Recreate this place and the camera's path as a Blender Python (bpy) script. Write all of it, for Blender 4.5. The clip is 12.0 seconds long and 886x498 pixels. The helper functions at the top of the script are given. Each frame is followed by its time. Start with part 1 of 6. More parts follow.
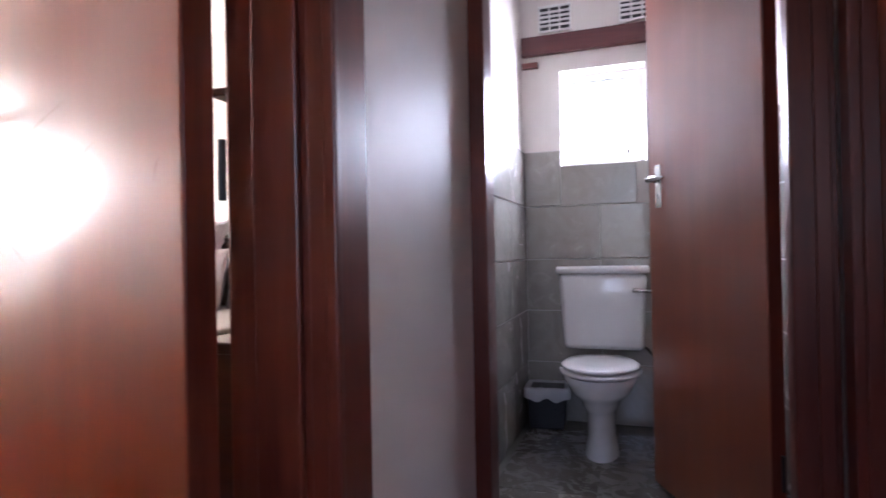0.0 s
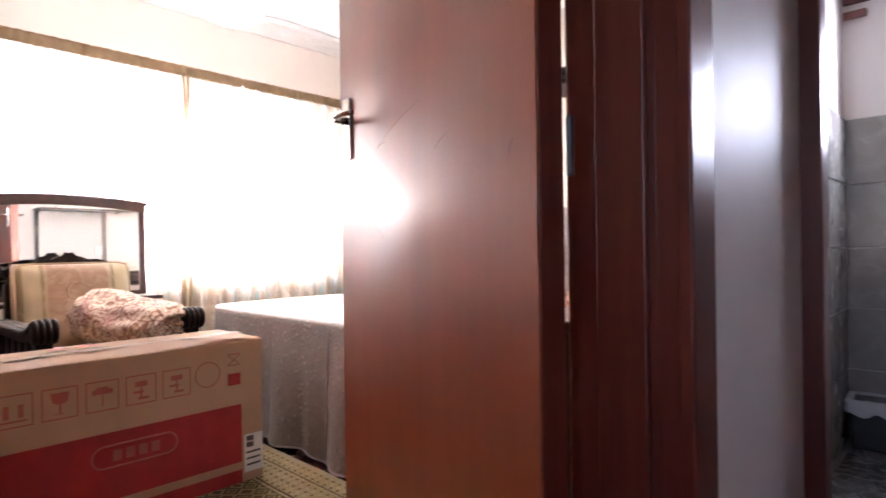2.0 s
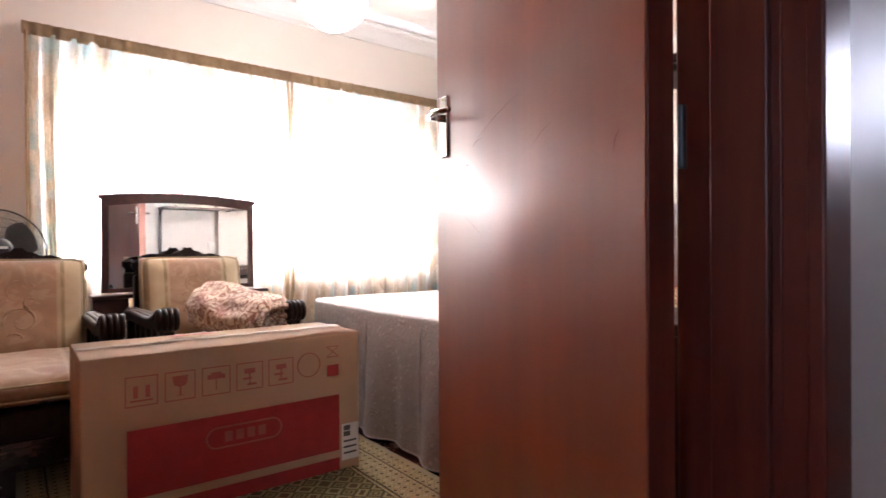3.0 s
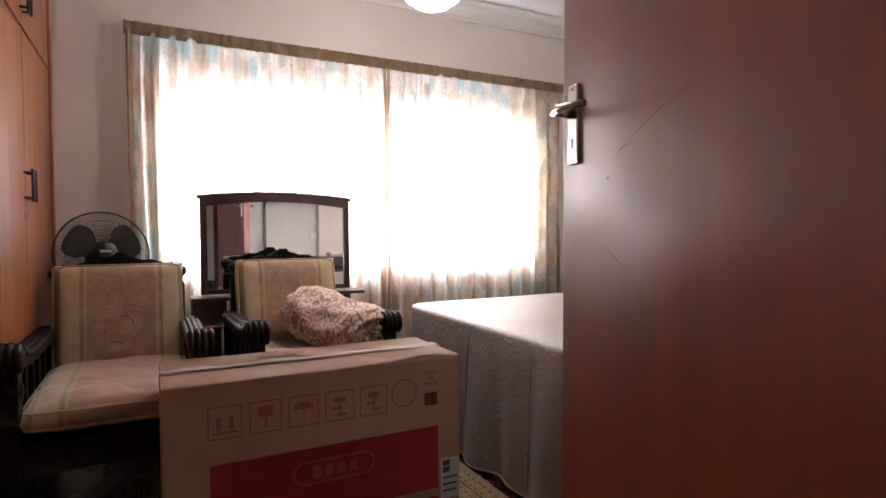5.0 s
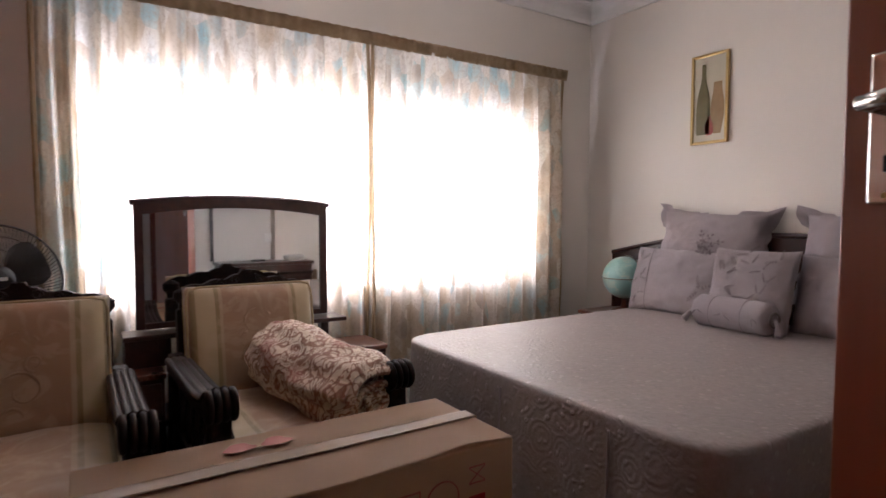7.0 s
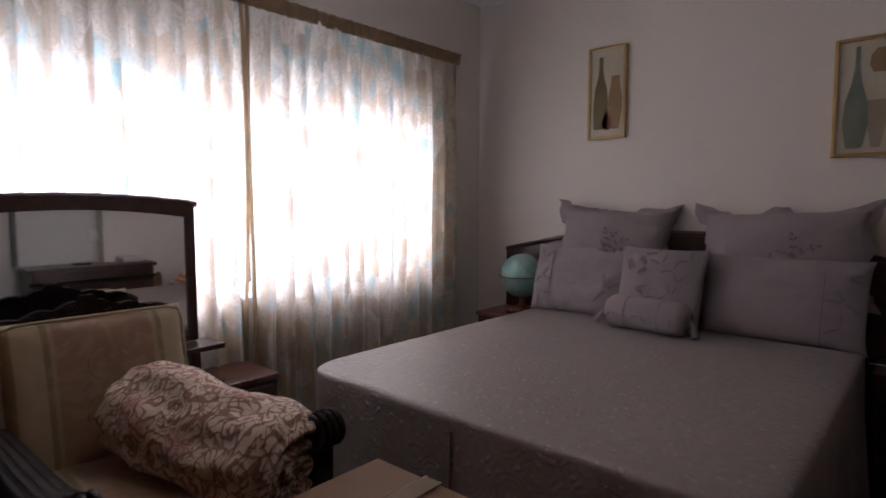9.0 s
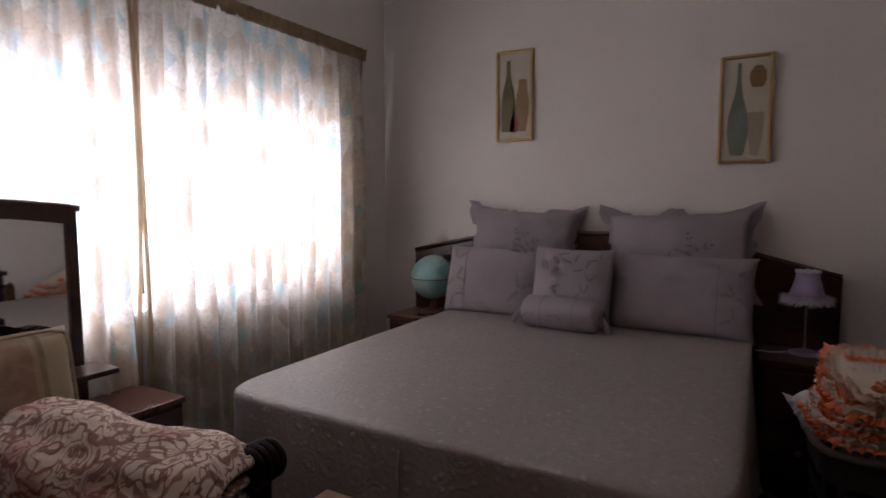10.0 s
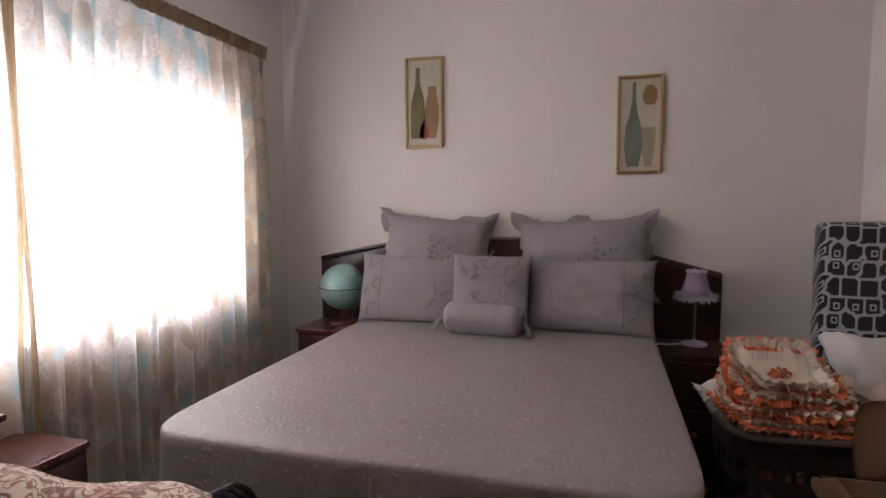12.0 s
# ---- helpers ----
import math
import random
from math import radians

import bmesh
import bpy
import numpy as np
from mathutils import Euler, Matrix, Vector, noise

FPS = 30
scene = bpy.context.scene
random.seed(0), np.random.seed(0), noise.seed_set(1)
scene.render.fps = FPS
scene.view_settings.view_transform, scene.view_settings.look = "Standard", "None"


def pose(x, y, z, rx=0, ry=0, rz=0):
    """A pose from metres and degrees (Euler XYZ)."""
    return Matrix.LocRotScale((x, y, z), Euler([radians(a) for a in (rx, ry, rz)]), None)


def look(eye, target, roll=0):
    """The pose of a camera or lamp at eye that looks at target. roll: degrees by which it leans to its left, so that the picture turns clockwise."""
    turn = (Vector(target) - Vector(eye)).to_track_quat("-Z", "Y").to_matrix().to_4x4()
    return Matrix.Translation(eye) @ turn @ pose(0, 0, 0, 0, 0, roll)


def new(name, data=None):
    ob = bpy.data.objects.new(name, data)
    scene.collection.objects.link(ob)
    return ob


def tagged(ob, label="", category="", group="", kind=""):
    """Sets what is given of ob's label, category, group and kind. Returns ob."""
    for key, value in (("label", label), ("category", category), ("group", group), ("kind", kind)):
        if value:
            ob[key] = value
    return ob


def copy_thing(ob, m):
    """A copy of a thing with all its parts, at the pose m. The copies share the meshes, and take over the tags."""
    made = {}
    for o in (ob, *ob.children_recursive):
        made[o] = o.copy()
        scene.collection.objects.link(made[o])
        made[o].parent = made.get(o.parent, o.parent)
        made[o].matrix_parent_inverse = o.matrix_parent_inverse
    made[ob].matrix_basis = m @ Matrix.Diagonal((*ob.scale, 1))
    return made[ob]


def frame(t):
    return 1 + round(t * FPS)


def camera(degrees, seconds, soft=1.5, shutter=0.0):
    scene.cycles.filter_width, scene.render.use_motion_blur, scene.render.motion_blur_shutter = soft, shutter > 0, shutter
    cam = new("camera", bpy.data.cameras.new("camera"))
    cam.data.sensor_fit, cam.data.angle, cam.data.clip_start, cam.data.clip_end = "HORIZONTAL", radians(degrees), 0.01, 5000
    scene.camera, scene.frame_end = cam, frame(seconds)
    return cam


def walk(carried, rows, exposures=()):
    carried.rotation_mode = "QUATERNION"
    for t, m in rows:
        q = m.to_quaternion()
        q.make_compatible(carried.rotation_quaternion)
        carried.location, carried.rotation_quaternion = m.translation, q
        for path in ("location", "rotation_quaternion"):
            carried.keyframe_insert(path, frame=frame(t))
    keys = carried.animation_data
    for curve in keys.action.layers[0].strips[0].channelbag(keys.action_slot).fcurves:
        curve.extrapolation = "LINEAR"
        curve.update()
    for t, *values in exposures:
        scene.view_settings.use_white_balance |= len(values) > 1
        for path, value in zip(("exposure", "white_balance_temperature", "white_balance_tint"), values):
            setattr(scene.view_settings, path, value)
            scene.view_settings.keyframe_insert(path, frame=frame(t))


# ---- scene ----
cam = camera(76.4, 12.0, soft=1.5, shutter=0.5)
PATH = [
    (0, (-0.092, 0.331, 0.94), (-0.747, 2.22, 0.951), -1.1),
    (0.5, (-0.122, 0.303, 0.949), (-0.978, 2.111, 0.952), -1.1),
    (1, (-0.147, 0.265, 0.947), (-1.206, 1.962, 0.943), -0.9),
    (1.5, (-0.182, 0.249, 0.92), (-1.409, 1.828, 0.923), -0.9),
    (2, (-0.232, 0.247, 0.911), (-1.613, 1.693, 0.909), -0.8),
    (2.5, (-0.246, 0.243, 0.906), (-1.743, 1.57, 0.907), -0.5),
    (3, (-0.251, 0.242, 0.907), (-1.843, 1.453, 0.903), -0.3),
    (3.5, (-0.248, 0.253, 0.934), (-1.916, 1.356, 0.918), -0.4),
    (5.5, (-0.704, 0.404, 1.065), (-2.485, 1.312, 0.991), -0.1),
    (6, (-0.872, 0.391, 1.111), (-2.642, 1.319, 1.023), 0.0),
    (6.5, (-1.055, 0.391, 1.101), (-2.796, 1.371, 1.003), 0.1),
    (7, (-1.205, 0.433, 1.134), (-2.883, 1.516, 1.027), 0.1),
    (9, (-1.674, 0.454, 1.201), (-2.994, 1.948, 1.041), -0.0),
    (9.5, (-1.756, 0.438, 1.234), (-2.926, 2.052, 1.067), -0.1),
    (10, (-1.857, 0.418, 1.227), (-2.837, 2.153, 1.055), -0.0),
    (10.5, (-1.942, 0.396, 1.234), (-2.757, 2.214, 1.062), -0.0),
    (11, (-2.039, 0.386, 1.235), (-2.729, 2.256, 1.067), -0.0),
    (11.5, (-2.068, 0.37, 1.26), (-2.694, 2.261, 1.083), -0.1),
    (12, (-2.117, 0.351, 1.266), (-2.661, 2.268, 1.094), -0.1),
]
EXPOSURES = [(0.0, 2.35, 5550, 25), (1.5, 2.2, 5610, 25), (3.0, 1.85, 5670, 24), (3.6, 1.58, 5670, 24), (5.4, 0.70, 5670, 24), (6.5, 0.30, 5650, 23), (7.4, 0.0, 5490, 24),
             (8.8, -0.98, 5390, 25), (9.6, -1.12, 5370, 26), (10.5, -0.85, 5400, 25), (11.3, -0.42, 5430, 24), (12.0, -0.04, 5450, 24)]
walk(cam, [(t, look(eye, target, roll)) for t, eye, target, roll in PATH], EXPOSURES)

# ---- light ----
world = bpy.data.worlds.new("sky")
scene.world = world
world.use_nodes = True
wn = world.node_tree.nodes
sky = wn.new("ShaderNodeTexSky")
sky.sky_type, sky.sun_disc = "NISHITA", False
sky.sun_elevation, sky.sun_rotation = radians(55), radians(200)
world.node_tree.links.new(sky.outputs[0], wn["Background"].inputs[0])
wn["Background"].inputs[1].default_value = 0.1


def area(name, m, sx, sy, watts, colour):
    d = bpy.data.lights.new(name, "AREA")
    d.shape, d.size, d.size_y, d.energy, d.color = "RECTANGLE", sx, sy, watts, colour
    ob = new(name, d)
    ob.matrix_world = m
    return ob


# daylight in the two window openings; the passage lamp is an added, unseen fill
area("bedroom_window_light", look((-4.13, 1.70, 1.25), (-3.0, 1.70, 1.215)), 2.42, 0.79, 225, (0.97, 0.985, 1.0))
area("toilet_window_light", look((-0.262, 3.68, 1.66), (-0.262, 2.5, 1.5)), 0.44, 0.58, 9.5, (0.97, 0.98, 1.0))
area("passage_fill_light", look((-0.08, -1.66, 1.5), (-0.08, 0.0, 1.3)), 0.7, 1.0, 0.6, (0.95, 0.97, 1.0))


# ---- materials ----
class Nodes:
    def __init__(self, name):
        self.m = bpy.data.materials.new(name)
        self.m.use_nodes = True
        self.t = self.m.node_tree
        self.t.nodes.clear()
        self.out = self.t.nodes.new("ShaderNodeOutputMaterial")
        self.co = self.t.nodes.new("ShaderNodeTexCoord").outputs["Object"]

    def put(self, kind, values=None, operation="", data_type="", blend_type="", distance="", offset=None, squash=None):
        n = self.t.nodes.new("ShaderNode" + kind)
        if operation:
            n.operation = operation
        if data_type:
            n.data_type = data_type
        if blend_type:
            n.blend_type = blend_type
        if distance:
            n.distance = distance
        if offset is not None:
            n.offset, n.squash = offset, squash
        for k, v in (values or {}).items():
            if hasattr(v, "is_linked"):
                self.t.links.new(v, n.inputs[k])
            else:
                n.inputs[k].default_value = v
        return n

    def scaled(self, s, turn=(0, 0, 0)):
        return self.put("Mapping", {"Vector": self.co, "Scale": s, "Rotation": turn}).outputs[0]

    def noise(self, scale, detail=4, rough=0.55, vec=None, warp=0.0):
        return self.put("TexNoise", {"Vector": vec or self.co, "Scale": scale, "Detail": detail, "Roughness": rough,
                                     "Distortion": warp}).outputs[0]

    def ramp(self, fac, stops, hard=False):
        n = self.put("ValToRGB", {"Fac": fac})
        r = n.color_ramp
        r.interpolation = "CONSTANT" if hard else "LINEAR"
        while len(r.elements) < len(stops):
            r.elements.new(0.5)
        for e, (p, c) in zip(r.elements, stops):
            e.position, e.color = p, (*c, 1) if len(c) == 3 else c
        return n.outputs[0]

    def grey(self, fac, a, b, lo=0.3, hi=0.7):
        return self.put("MapRange", {"Value": fac, "From Min": lo, "From Max": hi, "To Min": a, "To Max": b}).outputs[0]

    def mix(self, fac, a, b, how="MIX"):
        n = self.put("Mix", data_type="RGBA", blend_type=how)
        for k, v in ((0, fac), (6, a), (7, b)):
            if hasattr(v, "is_linked"):
                self.t.links.new(v, n.inputs[k])
            else:
                n.inputs[k].default_value = v if k == 0 else (*v, 1)
        return n.outputs[2]

    def math(self, op, a, b=0.0):
        return self.put("Math", {0: a, 1: b}, operation=op).outputs[0]

    def bump(self, height, strength, dist=0.01, normal=None):
        v = {"Height": height, "Strength": strength, "Distance": dist}
        if normal:
            v["Normal"] = normal
        return self.put("Bump", v).outputs[0]

    def done(self, colour, rough, normal=None, metal=0.0, coat=0.0, sheen=0.0, **more):
        v = {"Base Color": colour if hasattr(colour, "is_linked") else (*colour, 1), "Roughness": rough, "Metallic": metal,
             "Coat Weight": coat, "Coat Roughness": 0.17, "Sheen Weight": sheen}
        if normal:
            v["Normal"] = normal
        v.update(more)
        b = self.put("BsdfPrincipled", v)
        self.t.links.new(b.outputs[0], self.out.inputs[0])
        return self.m


def plaster(name, a, b, rough, coat=0.0):
    n = Nodes(name)
    big, fine = n.noise(1.3, 3), n.noise(90, 4)
    scuff = n.noise(6, 6, 0.7)
    c = n.mix(n.grey(big, 0, 1), a, b)
    c = n.mix(n.grey(scuff, 0.0, 0.12, 0.35, 0.85), c, tuple(x * 0.85 for x in a))
    if coat:
        return n.done(c, rough, n.bump(big, 0.03, 0.01))
    return n.done(c, n.grey(scuff, rough - 0.02, rough + 0.03, 0.2, 0.8), n.bump(n.math("ADD", fine, n.math("MULTIPLY", big, 1.5)), 0.05, 0.004))


def wood(name, dark, mid, light, along="z", scale=1.0, rough=0.3, coat=0.5, wear=0.0, gloss=0.17, calm=False):
    n = Nodes(name)
    s = {"x": (0.9, 14, 14), "y": (14, 0.9, 14), "z": (14, 14, 0.9)}[along]
    v = n.scaled(tuple(k * scale for k in s))
    g = n.noise(1.6, 6, 0.62, v, 0.5)
    pore = n.noise(9, 3, 0.6, v)
    blot = n.noise(2.2, 3)
    c = n.ramp(g, [(0.28, dark), (0.5, mid), (0.74, light)])
    c = n.mix(n.grey(pore, 0.0, 0.22, 0.5, 0.8), c, dark)
    c = n.mix(n.grey(blot, 0.0, 0.35, 0.35, 0.8), c, tuple(x * 0.8 for x in dark))
    smear = n.noise(5, 5, 0.7, n.scaled((1.2, 1.2, 0.55)))
    if wear:
        scratch = n.noise(34, 2, 0.4, n.scaled((1.0, 1, 0.10), (0.2, 0.45, 0.1)))
        c = n.mix(n.grey(scratch, 0, wear, 0.66, 0.78), c, tuple(min(1, x * 1.7) for x in light))
    if calm:
        return n.done(c, rough, coat=coat, **{"Coat Roughness": gloss})
    return n.done(c, n.grey(smear, rough - 0.05, rough + 0.07, 0.2, 0.8), n.bump(n.math("ADD", g, n.math("MULTIPLY", smear, 0.6)), 0.04, 0.004), coat=coat, **{"Coat Roughness": gloss, "Coat IOR": 1.75 if gloss > 0.3 else 1.5})


def cloth(name, a, b, scale=5, rough=0.9, weave=420, sheen=0.2, bump=0.25):
    n = Nodes(name)
    c = n.mix(n.grey(n.noise(scale, 4), 0, 1), a, b)
    w = n.noise(weave, 2)
    c = n.mix(n.grey(w, 0, 0.25), c, tuple(x * 0.7 for x in a))
    return n.done(c, rough, n.bump(n.math("ADD", w, n.math("MULTIPLY", n.noise(scale * 3, 4), 3.0)), bump, 0.004), sheen=sheen)


def plain(name, c, rough=0.5, metal=0.0, coat=0.0, vary=0.12, **more):
    n = Nodes(name)
    v = n.noise(14, 4)
    col = n.mix(n.grey(v, 0, 1), c, tuple(x * (1 - vary) for x in c))
    return n.done(col, n.grey(n.noise(35, 4), max(0.02, rough - 0.06), rough + 0.06), n.bump(n.noise(60, 3), 0.05, 0.002), metal=metal, coat=coat, **more)


def door_veneer():
    # rotary-cut veneer under a thick varnish that ripples gently
    n = Nodes("varnished_door_veneer")
    g = n.noise(1.6, 6, 0.6, n.scaled((5.5, 5.5, 0.45)))
    pore = n.noise(1.0, 3, 0.6, n.scaled((150, 150, 6)))
    c = n.ramp(g, [(0.25, (0.195, 0.035, 0.006)), (0.5, (0.255, 0.049, 0.0085)), (0.75, (0.31, 0.069, 0.013))])
    c = n.mix(n.grey(pore, 0.0, 0.10, 0.5, 0.75), c, (0.20, 0.036, 0.008))
    c = n.mix(n.grey(n.noise(2.4, 4), 0.0, 0.35, 0.4, 0.8), c, (0.22, 0.040, 0.009))
    wave = n.noise(1.0, 1, 0.4, n.scaled((1.7, 1.7, 2.2)))
    return n.done(c, 0.5, coat=1.0, **{"Coat Roughness": 0.31, "Coat IOR": 1.62, "Coat Normal": n.bump(wave, 1.0, 0.05)})


WALL = plaster("cream_wall_paint", (0.69, 0.645, 0.595), (0.65, 0.605, 0.555), 0.55)
GLOSSWALL = plaster("glossy_wall_paint", (0.66, 0.645, 0.62), (0.62, 0.60, 0.575), 0.52, 0.3)
CEIL = plaster("white_ceiling_paint", (0.72, 0.71, 0.69), (0.69, 0.675, 0.65), 0.75)
DOORWOOD = door_veneer()
FRAMEWOOD = wood("dark_stained_frame", (0.075, 0.013, 0.007), (0.125, 0.023, 0.011), (0.17, 0.035, 0.017), "z", 0.9, 0.38, 0.35, 0.0, 0.22, True)
RAILWOOD = wood("red_stained_rail", (0.06, 0.010, 0.010), (0.10, 0.018, 0.017), (0.14, 0.03, 0.024), "x", 0.9, 0.4, 0.3)
CUPBOARD = wood("orange_cupboard_veneer", (0.20, 0.060, 0.020), (0.33, 0.105, 0.036), (0.42, 0.15, 0.055), "z", 0.5, 0.36, 0.3)
BLACKWOOD = wood("dark_carved_wood", (0.008, 0.005, 0.005), (0.016, 0.009, 0.008), (0.032, 0.016, 0.013), "x", 1.2, 0.48, 0.06, 0.0, 0.2)
BLACKWOOD.node_tree.nodes["Principled BSDF"].inputs["Specular IOR Level"].default_value = 0.12
DARKWOOD = wood("dark_furniture_veneer", (0.022, 0.008, 0.006), (0.045, 0.014, 0.010), (0.075, 0.024, 0.016), "x", 0.8, 0.3, 0.5)
REDWOOD = wood("red_brown_furniture_veneer", (0.062, 0.015, 0.008), (0.11, 0.029, 0.014), (0.16, 0.047, 0.022), "y", 0.8, 0.28, 0.55)
FLOORWOOD = wood("red_polished_floor", (0.085, 0.015, 0.010), (0.13, 0.024, 0.014), (0.18, 0.036, 0.02), "x", 0.5, 0.26, 0.5)
CHROME = plain("worn_chrome", (0.62, 0.60, 0.57), 0.2, 1.0)
BRASS = plain("aged_brass", (0.50, 0.36, 0.16), 0.34, 1.0)
DULLSTEEL = plain("dull_dark_steel", (0.16, 0.15, 0.13), 0.45, 0.8)
BLACKMETAL = plain("black_metal", (0.015, 0.015, 0.017), 0.4, 0.0, 0.2)
BLACKPLASTIC = plain("black_plastic", (0.012, 0.012, 0.014), 0.32)
SMOKEPLASTIC = plain("smoke_brown_plastic", (0.055, 0.045, 0.042), 0.35)
GREYPLASTIC = plain("grey_brown_plastic", (0.12, 0.103, 0.092), 0.42)
PORCELAIN = plain("white_porcelain", (0.78, 0.78, 0.76), 0.12, 0.0, 0.4, 0.03)
WHITEPAINT = plain("white_enamel_paint", (0.74, 0.74, 0.72), 0.4)
BAGFILM = plain("thin_white_bag", (0.55, 0.56, 0.57), 0.35)
GROUT = plain("pale_grout", (0.55, 0.53, 0.49), 0.85)
PAPER = plain("white_paper_label", (0.68, 0.67, 0.64), 0.6)
BARS = plain("dark_print", (0.08, 0.07, 0.07), 0.6)


def glass_material():
    n = Nodes("window_glass")
    return n.done((0.95, 0.97, 0.97), 0.03, **{"Transmission Weight": 1.0, "IOR": 1.45})


def mirror_material():
    n = Nodes("silvered_mirror")
    return n.done((0.86, 0.86, 0.85), n.grey(n.noise(9, 5), 0.01, 0.035), metal=1.0)


GLASS, MIRROR = glass_material(), mirror_material()


def stone_tile(name, a, b, c, rough, scale):
    n = Nodes(name)
    rnd = n.put("ObjectInfo").outputs["Random"]
    v = n.put("VectorMath", {0: n.co, 1: n.put("CombineXYZ", {0: n.math("MULTIPLY", rnd, 7.0), 1: rnd, 2: n.math("MULTIPLY", rnd, 3.0)}).outputs[0]}, operation="ADD").outputs[0]
    g = n.noise(scale, 7, 0.62, v, 1.4)
    vein = n.noise(scale * 0.7, 4, 0.6, v, 3.0)
    col = n.ramp(g, [(0.3, a), (0.5, b), (0.7, c)])
    col = n.mix(n.grey(vein, 0, 0.3, 0.60, 0.76), col, tuple(min(1, x * 1.5) for x in c))
    col = n.mix(n.grey(rnd, 0, 0.25, 0, 1), col, a)
    return n.done(col, n.grey(g, rough - 0.05, rough + 0.1), n.bump(g, 0.05, 0.003), coat=0.3)


WALLTILE = stone_tile("grey_wall_tile", (0.27, 0.255, 0.225), (0.32, 0.305, 0.27), (0.37, 0.35, 0.31), 0.2, 5)
FLOORTILE = stone_tile("mottled_floor_tile", (0.10, 0.09, 0.075), (0.14, 0.128, 0.108), (0.19, 0.175, 0.15), 0.24, 11)


def curtain_material():
    n = Nodes("printed_curtain_fabric")
    # overlapping leaf-like blots in teal, sand and cream
    v = n.scaled((1, 1.0, 0.62))
    warp = n.put("VectorMath", {0: v, 1: n.put("VectorMath", {0: n.put("TexNoise", {"Vector": v, "Scale": 9.0}).outputs[1], 1: (0.045, 0.045, 0.045)}, operation="MULTIPLY").outputs[0]}, operation="ADD").outputs[0]
    cell = n.put("TexVoronoi", {"Vector": warp, "Scale": 14.5, "Randomness": 1.0})
    pick = n.put("SeparateColor", {0: cell.outputs["Color"]}).outputs[0]
    c = n.ramp(pick, [(0.0, (0.58, 0.48, 0.36)), (0.22, (0.76, 0.72, 0.64)), (0.40, (0.42, 0.57, 0.56)), (0.55, (0.76, 0.70, 0.61)),
                      (0.70, (0.47, 0.40, 0.32)), (0.84, (0.50, 0.54, 0.50))], True)
    edge = n.grey(cell.outputs["Distance"], 0.0, 1.0, 0.34, 0.60)
    c = n.mix(n.math("MULTIPLY", edge, 0.5), c, (0.72, 0.64, 0.52))
    vein = n.math("SINE", n.math("MULTIPLY", n.noise(14, 3, 0.5, warp), 60.0))
    c = n.mix(n.grey(vein, 0.0, 0.28, 0.3, 0.9), c, (0.46, 0.36, 0.25))
    speck = n.noise(55, 4, 0.7)
    c = n.mix(n.grey(speck, 0.0, 0.45, 0.54, 0.66), c, (0.40, 0.31, 0.21))
    c = n.mix(n.grey(n.noise(3.0, 3), 0, 0.25), c, (0.57, 0.47, 0.35))
    nor = n.bump(n.noise(500, 2), 0.15, 0.002)
    d = n.put("BsdfDiffuse", {"Color": c, "Normal": nor}).outputs[0]
    t = n.put("BsdfTranslucent", {"Color": c, "Normal": nor}).outputs[0]
    m = n.put("MixShader", {0: 0.42, 1: d, 2: t}).outputs[0]
    n.t.links.new(m, n.out.inputs[0])
    return n.m


CURTAIN = curtain_material()


def tape_material():
    n = Nodes("brown_curtain_heading")
    c = n.mix(n.grey(n.noise(16, 4), 0, 1), (0.50, 0.39, 0.26), (0.41, 0.31, 0.20))
    c = n.mix(n.grey(n.noise(60, 3), 0, 0.4), c, (0.36, 0.26, 0.15))
    d = n.put("BsdfDiffuse", {"Color": c}).outputs[0]
    t = n.put("BsdfTranslucent", {"Color": c}).outputs[0]
    n.t.links.new(n.put("MixShader", {0: 0.35, 1: d, 2: t}).outputs[0], n.out.inputs[0])
    return n.m


TAPE = tape_material()
SCRATCH = plain("dark_scratch", (0.17, 0.034, 0.010), 0.5)


